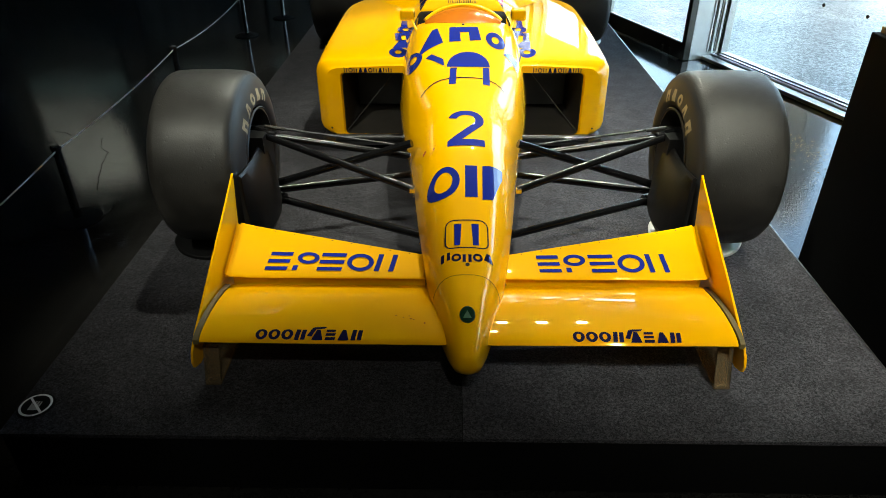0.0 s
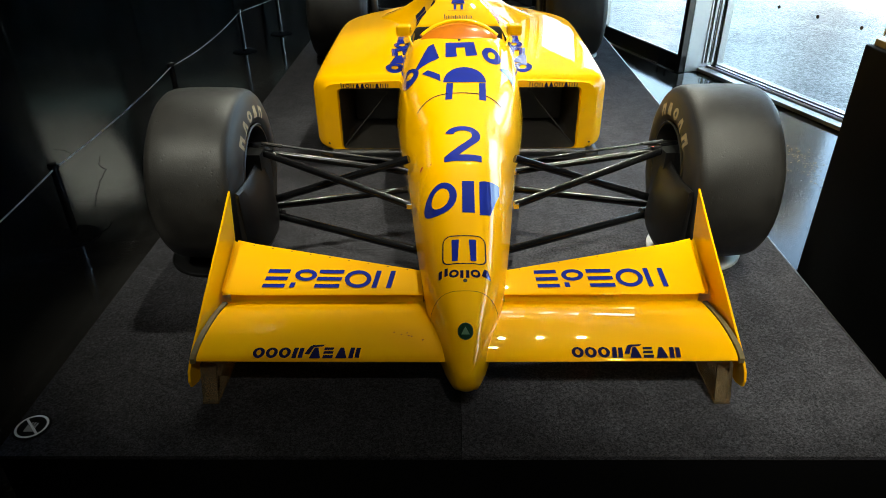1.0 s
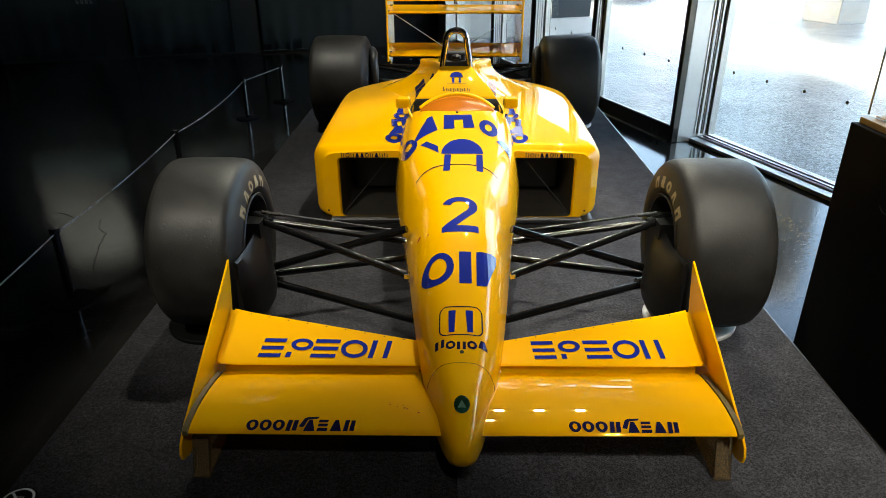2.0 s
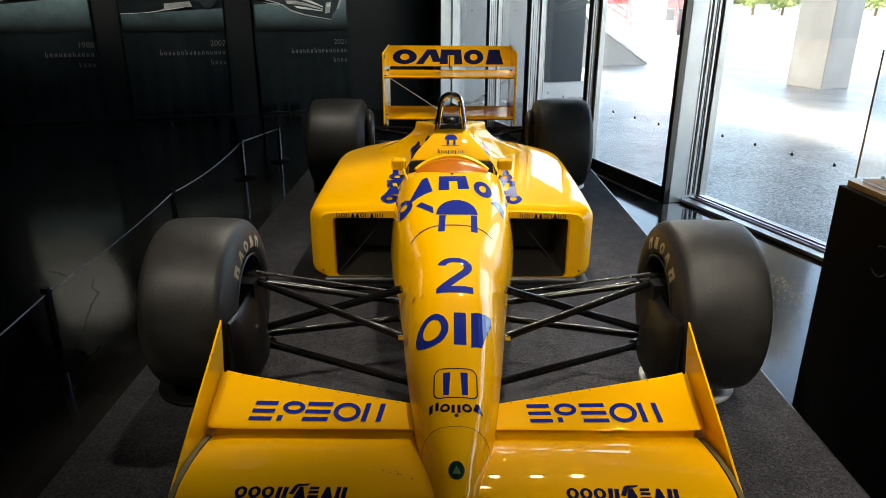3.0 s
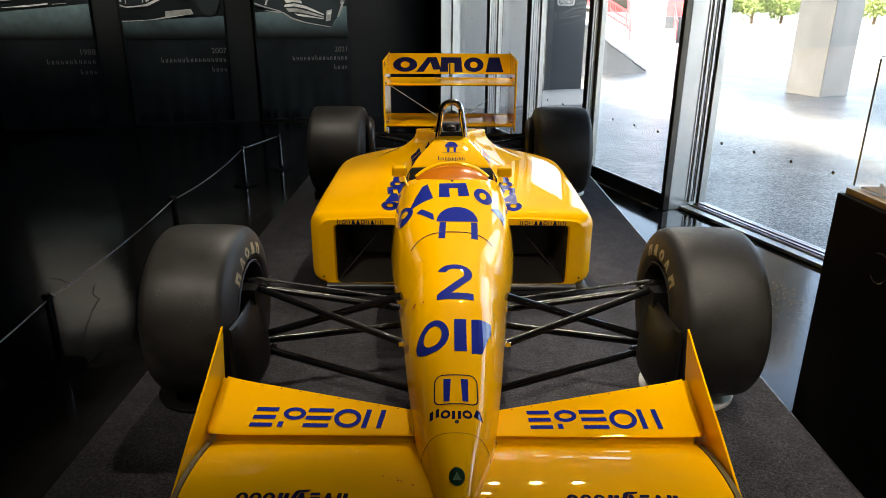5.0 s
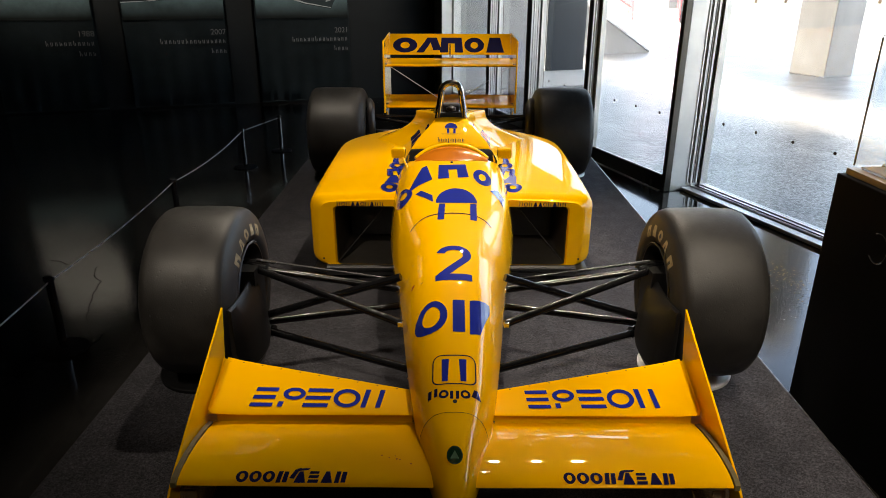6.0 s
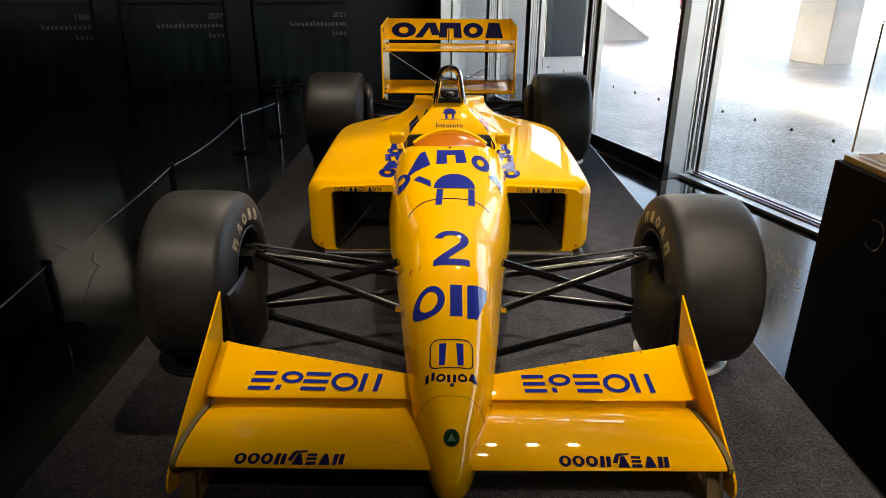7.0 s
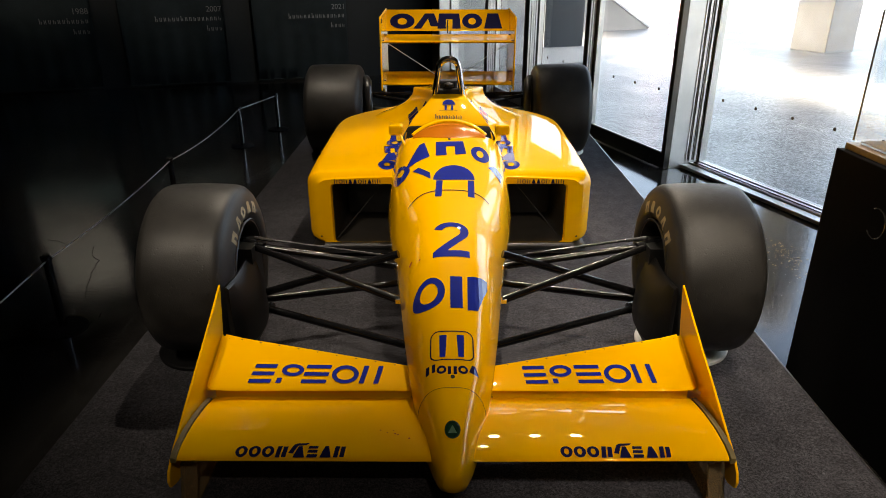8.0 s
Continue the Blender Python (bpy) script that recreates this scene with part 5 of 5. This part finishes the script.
for kind, cx, w in (("ring", -0.352, 0.19), ("chevron", -0.165, 0.20), ("twin", 0.012, 0.18), ("ring", 0.190, 0.155), ("bar", 0.352, 0.14)):
    part("name_block", decal([[(cx + a, 0.46 + b) for a, b in line] for line in plain_shape(kind, w, 0.72)], on_rear_flap, 0.06), NAVY, rear_flap, "plain dark blue sponsor shape")
for x in (-0.085, 0.045):
    part("small_mark", decal([rect(x, 3.05, x + 0.035, 3.10)], lambda a, b: (a, b, 0.8285 + (b - 3.05) * 0.05), 0.2), NAVY, car)

# round pads under the tyres
# Left pads are black: pad and tyre shade are put into one colour.
for x, y, mat, label in ((0.864, -0.048, WHITEPLAS, "round white pad under a slick tyre"), (-0.905, -0.075, PLINTH, "round pad under a slick tyre, shade put into its black"),
                         (0.87, 2.79, WHITEPLAS, "round white pad under a slick tyre"), (-0.87, 2.79, PLINTH, "round pad under a slick tyre, shade put into its black")):
    pad = part("tyre_pad", revolve([(0.0, 0.001), (0.0, 0.166), (0.011, 0.167), (0.0145, 0.163), (0.0145, 0.001)], 40, axis="z"), mat, None, smooth=40)
    pad.location = (x, y, 0.0005)
    tagged(pad, label, "tyre pad", "pads under the tyres")


# ---- banners on the black wall ----
def banner(name, u0, u1, year, label, shapes):
    b = thing(name, label, "banner", HALL, "banners on the wall")
    n = 40
    bm = bmesh.new()
    rows = []
    for k in range(n + 1):
        u = u0 + (u1 - u0) * k / n
        ripple = lambda z: 0.006 * math.sin(k * 0.9) * (1.0 - min(1.0, (z + 0.2) / 1.2)) + 0.004 * math.sin(k * 0.35)
        rows.append([bm.verts.new((u, BACKV - 0.05 + ripple(z), z)) for z in (-0.175, 0.0, 0.25, 0.6, 1.0, 1.8, 2.9)])
    for a, c in zip(rows, rows[1:]):
        for i in range(6):
            bm.faces.new((a[i], c[i], c[i + 1], a[i + 1]))
    bmesh.ops.solidify(bm, geom=bm.faces[:], thickness=0.002)
    part("cloth", bm, BANNER, b, "dark printed fabric", smooth=60)
    place = lambda a, q: (a, BACKV - 0.066, q)
    part("bottom_hem", tube([(u0, BACKV - 0.05, -0.172), (u1, BACKV - 0.05, -0.172)], 0.006, 8), BANNER, b)
    for n_, (kind, lines, mat) in enumerate([(kind, [line], mat) if kind == "name_bar" else (kind, lines, mat) for kind, lines, mat in shapes for line in (lines if kind == "name_bar" else lines[:1])]):
        part(kind, decal(lines, lambda a, q: (u0 + a, BACKV - 0.064 - 0.0012 * min(n_, 12), q), 0.5), mat, b)
    writing("year", year, 0.100, Matrix.Translation((u1 - 0.020, BACKV - 0.0795, 0.755)) @ Matrix.Rotation(radians(90), 4, "X"), PRINT_TEXT, b, "RIGHT")
    return b


def text_bars(width, lines):
    out = []
    for z, start, count in lines:
        for k in range(count):
            x = width - 0.020 - 0.053 * (count - k)
            tall = z + (0.066 if k in (0, 6) else 0.046)
            out.append(rect(x, z, x + 0.010, tall))
            out.append(rect(x + 0.018, z, x + 0.028, z + (0.046 if k % 3 else 0.034)))
    return out


W1, W2, W3 = 1.23, 1.30, 1.30
def ground_print(width, z0, z1):
    """The printed floor below the picture, its upper edge rising to one side."""
    return ("print_ground", [[(0.02, 0.95), (width - 0.02, 0.95), (width - 0.02, z1), (0.02, z0)]], PRINT_MID)


banner("banner", -3.42, -2.19, "1988", "dark fabric banner with the lower part of a racing car picture",
       [ground_print(W1, 1.255, 1.38), ("print_body", [[(0.02, 1.50), (0.933, 1.583), (0.934, 1.483), (0.02, 1.37)]], PRINT_GREY),
        ("print_band", [[(0.02, 1.485), (0.919, 1.56), (0.912, 1.522), (0.02, 1.45)]], PRINT_PALE), ("print_shadow", [[(0.02, 1.435), (0.905, 1.510), (0.903, 1.502), (0.02, 1.425)]], BANNER),
        ("print_body", [[(0.06, 1.62), (0.90, 1.70), (1.10, 1.92), (0.05, 1.95)]], PRINT_GREY), ("print_body", [[(0.14, 1.98), (1.04, 1.96), (1.10, 2.30), (1.04, 2.64), (0.20, 2.66), (0.13, 2.30)]], PRINT_GREY), ("print_line", [[(0.22, 1.325), (0.754, 1.382), (0.751, 1.366), (0.50, 1.333)]], PRINT_PALE),
        ("print_line", [[(0.80, 1.372), (0.96, 1.385), (0.96, 1.378), (0.80, 1.364)]], PRINT_GREY), ("print_tyre", [ellipse(1.02, 1.62, 0.10, 0.22, 24)], BANNER),
        ("name_bar", text_bars(W1, ((0.642, 0, 11), (0.512, 0, 4))), PRINT_TEXT)])
banner("banner", -1.865, -0.567, "2007", "dark fabric banner with a racing car nose picture",
       [ground_print(W2, 1.16, 1.235), ("print_body", [[(0.02, 1.375), (0.078, 1.348), (0.191, 1.353), (0.329, 1.377), (0.499, 1.459), (0.666, 1.512), (0.949, 1.557), (0.947, 1.538), (0.663, 1.489), (0.519, 1.436), (0.349, 1.354), (0.098, 1.332), (0.02, 1.352)]], PRINT_PALE),
        ("print_nose", [[(0.331, 1.481), (0.50, 1.545), (0.56, 1.64), (0.90, 1.64), (0.902, 1.552), (0.621, 1.525), (0.405, 1.44), (0.337, 1.40)]], PRINT_PALE), ("print_emblem", ring_shape(0.72, 1.585, 0.085, 0.036, 0.012), PRINT_GREY),
        ("print_cowl", [[(0.02, 1.489), (0.052, 1.478), (0.046, 1.405), (0.02, 1.405)]], PRINT_PALE), ("print_cowl", [[(0.087, 1.70), (0.321, 1.70), (0.315, 1.395), (0.072, 1.362)]], BANNER), ("print_glint", [[(0.10, 1.50), (0.112, 1.50), (0.096, 1.385), (0.084, 1.38)]], PRINT_GREY),
        ("print_glint", [[(0.296, 1.60), (0.310, 1.60), (0.306, 1.40), (0.292, 1.395)]], PRINT_GREY), ("print_tab", [[(0.775, 1.462), (0.882, 1.474), (0.878, 1.444), (0.796, 1.438)]], PRINT_GREY),
        ("print_tray", [[(0.558, 1.292), (0.876, 1.321), (0.904, 1.255), (0.76, 1.243), (0.44, 1.20), (0.55, 1.226)]], PRINT_GREY), ("print_edge", [[(0.02, 1.172), (0.30, 1.18), (0.44, 1.20), (0.80, 1.25), (0.80, 1.243), (0.42, 1.185), (0.02, 1.16)]], PRINT_PALE),
        ("print_tyre", [ellipse(1.10, 1.50, 0.15, 0.27, 26)], BANNER),
        ("name_bar", text_bars(W2, ((0.642, 0, 16), (0.512, 0, 4))), PRINT_TEXT)])
banner("banner", -0.19, 1.11, "2021", "dark fabric banner with a racing car front wing picture",
       [ground_print(W3, 1.28, 1.37), ("print_shade", [[(0.02, 1.36), (0.15, 1.34), (0.40, 1.26), (0.66, 1.14), (1.05, 1.07), (1.09, 1.16), (1.16, 1.24), (1.21, 1.42), (0.90, 1.48), (0.02, 1.50)]], BANNER),
        ("print_wing", [[(0.423, 1.444), (0.50, 1.462), (0.565, 1.469), (0.655, 1.43), (0.66, 1.40), (0.55, 1.42), (0.45, 1.405)]], PRINT_PALE),
        ("print_wing", [[(0.43, 1.385), (0.56, 1.40), (0.715, 1.368), (0.955, 1.262), (0.955, 1.248), (0.70, 1.335), (0.55, 1.362), (0.41, 1.352)]], PRINT_PALE),
        ("print_wing", [[(0.44, 1.335), (0.58, 1.335), (0.74, 1.30), (0.952, 1.232), (0.950, 1.215), (0.74, 1.262), (0.60, 1.285), (0.47, 1.292)]], PRINT_GREY),
        ("print_wing", [[(0.55, 1.268), (0.70, 1.252), (0.95, 1.203), (0.95, 1.195), (0.70, 1.225), (0.60, 1.238)]], PRINT_PALE),
        ("print_edge", [[(0.135, 1.312), (0.399, 1.289), (0.522, 1.214), (0.699, 1.157), (1.053, 1.092), (1.050, 1.084), (0.697, 1.142), (0.50, 1.198), (0.39, 1.272), (0.20, 1.296)]], PRINT_GREY),
        ("print_edge", [[(0.02, 1.409), (0.152, 1.361), (0.374, 1.301), (0.372, 1.29), (0.15, 1.345), (0.02, 1.385)]], PRINT_GREY),
        ("print_tip", [[(0.997, 1.308), (1.075, 1.326), (1.045, 1.18), (0.978, 1.165)]], PRINT_GREY), ("print_tip", [[(1.01, 1.29), (1.06, 1.30), (1.052, 1.262), (1.004, 1.255)]], PRINT_PALE),
        ("print_nose", ring_shape(0.10, 1.575, 0.085, 0.045, 0.014), PRINT_PALE), ("print_nose", [[(0.041, 1.53), (0.126, 1.507), (0.111, 1.487), (0.051, 1.505)]], PRINT_PALE),
        ("print_strut", [[(0.225, 1.64), (0.275, 1.64), (0.19, 1.40), (0.178, 1.374), (0.153, 1.374), (0.20, 1.495)]], PRINT_GREY),
        ("print_tyre", [[(1.251, 1.66), (1.20, 1.379), (1.14, 1.227), (1.166, 1.227), (1.227, 1.367), (1.268, 1.66)]], PRINT_GREY), ("print_rim", ring_shape(1.22, 1.56, 0.045, 0.17, 0.008), PRINT_PALE),
        ("name_bar", text_bars(W3, ((0.642, 0, 15), (0.512, 0, 4))), PRINT_TEXT)])

# ---- outside ----
setting("ground", slab([(FIX + 0.042, -900), (1500, -900), (1500, 1500), (WIN + 0.062, 1500), (WIN + 0.062, 2.342), (FIX + 0.042, 2.342)], lambda a, b, d: (a, b, FLOOR - 0.02 - d), 0.28), PAVING, "pale rough concrete paving outside the windows", "ground", HALL)


def panel_pillar():
    p = thing("concrete_pillar", "cast concrete pillar with tie holes and dark joint", "pillar", HALL @ pose(10.18, 8.05, FLOOR - 0.02))
    part("shaft", box(0, 0.68, 0, 0.86, 0, 6.0, 0.012), RAMP, p)
    part("joint", box(-0.005, 0.006, -0.005, 0.006, 0, 6.0), HOLE, p, "thin dark corner joint")
    for k in range(6):
        z = 0.12 + 0.62 * k
        for c in (0.12, 0.56):
            part("tie_hole", tube([(c, 0.004, z), (c, -0.003, z)], 0.011, 10), HOLE, p)
        for c in (0.14, 0.72):
            part("tie_hole", tube([(0.004, c, z), (-0.003, c, z)], 0.011, 10), HOLE, p)


panel_pillar()
ramp = thing("concrete_ramp", "sloping concrete ramp wall outside", "ramp", HALL)
part("wedge", slab([(0.0, FLOOR - 0.02), (0.0, FLOOR), (5.0, 2.70), (5.0, FLOOR - 0.02)], lambda a, b, d: (10.165 - a * 0.997 - d * 0.08, 13.77 - a * 0.08 + d * 0.997, b), 1.6), RAMP, ramp)
part("coping", slab([(-0.02, FLOOR + 0.005), (5.0, 2.705), (5.0, 2.78), (-0.02, FLOOR + 0.06)], lambda a, b, d: (10.165 - a * 0.997 - (d - 0.03) * 0.08, 13.77 - a * 0.08 + (d - 0.03) * 0.997, b), 0.22), WHITEPLAS, ramp, "pale painted coping")
wall = thing("concrete_wall", "cast concrete wall with panel joints outside the glass", "wall", HALL, "", "structure")
for k in range(2):
    part("concrete_panel", box(2.86 + 0.75 * k, 3.603 + 0.75 * k, 8.45, 8.75, FLOOR - 0.02, 5.0, 0.006), CONCRETE, wall)
    for z in (0.5, 1.2, 1.9):
        part("tie_hole", tube([(3.2 + 0.75 * k, 8.455, z), (3.2 + 0.75 * k, 8.447, z)], 0.014, 10), RIM, wall)
part("ledge", box(4.46, 5.3, 8.42, 8.75, FLOOR - 0.02, 0.05, 0.006), WHITEPLAS, wall, "pale painted ledge")

sign = thing("drinks_sign", "slate grey drinks sign with white cup pictogram", "sign", HALL @ pose(0, 8.40, 0))
part("board", box(4.50, 5.20, -0.02, 0.02, 0.055, 2.2, 0.004), SIGN, sign)
part("outline", decal(frame_shape(4.655, 1.405, 4.970, 1.75, 0.05, 0.012), lambda a, b: (a, -0.0235, b), 0.5), SIGNWHITE, sign, "thin white rounded outline")
part("cup", decal([[(4.77, 1.525), (4.85, 1.525), (4.862, 1.635), (4.758, 1.635)], rect(4.75, 1.645, 4.87, 1.66), rect(4.815, 1.66, 4.828, 1.71)], lambda a, b: (a, -0.0235, b), 0.5), SIGNWHITE, sign, "white cup pictogram")
writing("lettering", "DRINKS", 0.085, Matrix.Translation((4.813, -0.0245, 1.435)) @ Matrix.Rotation(radians(90), 4, "X"), SIGNWHITE, sign)


# far things beyond the paving
def staircase(x, y, turn, wide):
    s = thing("outdoor_staircase", "pale outdoor staircase with thin red lattice railings", "staircase", pose(x, y, FLOOR - 0.02, 0, 0, turn), "outdoor staircases")
    for k in range(14):
        part("step", box(0, wide, 0.3 * k, 0.3 * k + 0.31, 0.17 * k, 0.17 * k + 0.17), CONCRETE, s)
    for x0 in (-0.05, wide + 0.01):
        for h in (0.25, 0.62, 1.05):
            part("red_rail", tube([(x0, 0, h), (x0, 4.2, h + 2.38)], 0.03, 6), RED, s)
        for k in range(22):
            part("red_bar", box(x0 - 0.018, x0 + 0.018, 0.05 + 0.19 * k, 0.09 + 0.19 * k, 0.1 + 0.1077 * k, 1.05 + 0.1077 * k), RED, s)
    for k in range(9):
        part("red_bar", box(0.02 + wide / 9 * k, 0.06 + wide / 9 * k, 4.16, 4.2, 0.1, 3.4), RED, s)
    for k in range(4):
        part("red_rail", box(0.0, wide, 4.165, 4.195, 0.5 + 0.8 * k, 0.55 + 0.8 * k), RED, s)


def hoarding(x, y, turn):
    h = thing("site_hoarding", "red pointed board on a dark blue plinth", "hoarding", pose(x, y, FLOOR - 0.02, 0, 0, turn))
    part("plinth", box(-0.55, 0.55, -0.3, 0.3, 0, 1.3, 0.03), SIGN, h)
    part("red_board", slab([(-0.55, 1.3), (0.62, 1.3), (0.62, 2.1), (-0.1, 3.1), (-0.55, 2.2)], lambda a, b, d: (a, d - 0.04, b), 0.08), RED, h)


staircase(9.4, 33.5, -10, 2.2)
staircase(11.2, 38.0, 80, 1.6)
hoarding(11.95, 34.5, -15)


def leafy(rng, n, rx, rz):
    bm = bmesh.new()
    for _ in range(n):
        d = Vector((rng.gauss(0, 1), rng.gauss(0, 1), rng.gauss(0, 1))).normalized() * rng.uniform(0.45, 1.0) ** 0.5
        lump = 1 + 0.25 * math.sin(5 * d.x + 3 * d.z) * math.cos(4 * d.y)
        c = Vector((d.x * rx * lump, d.y * rx * lump, d.z * rz * lump))
        a, b = Vector((rng.uniform(-1, 1), rng.uniform(-1, 1), rng.uniform(-1, 1))) * 0.2, Vector((rng.uniform(-1, 1), rng.uniform(-1, 1), rng.uniform(-1, 1))) * 0.2
        bm.faces.new([bm.verts.new(c + p) for p in (-a, -b, a, b)])
    return bm


rng = random.Random(9)
for k, (x, y, h) in enumerate(((38, 96, 6.5), (42, 95, 7.0), (47, 97, 6.0), (62, 88, 7.0), (67, 86, 6.5), (57, 92, 6.2))):
    tree = thing("tree", "leafy green tree beyond the bright paving", "tree", pose(x, y, FLOOR - 0.02), "trees in the distance")
    part("trunk", tube([(0, 0, 0), (0.1, 0, h * 0.3), (0.0, 0.1, h * 0.6)], 0.2, 8, radii=[0.24, 0.17, 0.08]), BARK, tree)
    for j in range(4):
        a = j * 1.7 + k
        part("limb", tube([(0.06, 0.03, h * (0.28 + 0.06 * j)), (1.1 * math.cos(a), 1.1 * math.sin(a), h * (0.45 + 0.06 * j))], 0.06, 6), BARK, tree)
    crown = part("crown", leafy(rng, 2600, 2.3, h * 0.42), LEAF, tree)
    crown.location = (0, 0, h * 0.56)

# Out of view: added to shade paving, ramp and pillar, and kept dark.
setting("canopy", box(WIN + 0.5, 9.5, -12, 26, 6.05, 6.4), SIGN, "unseen dark slab added to shade the paving outside", "canopy", HALL)
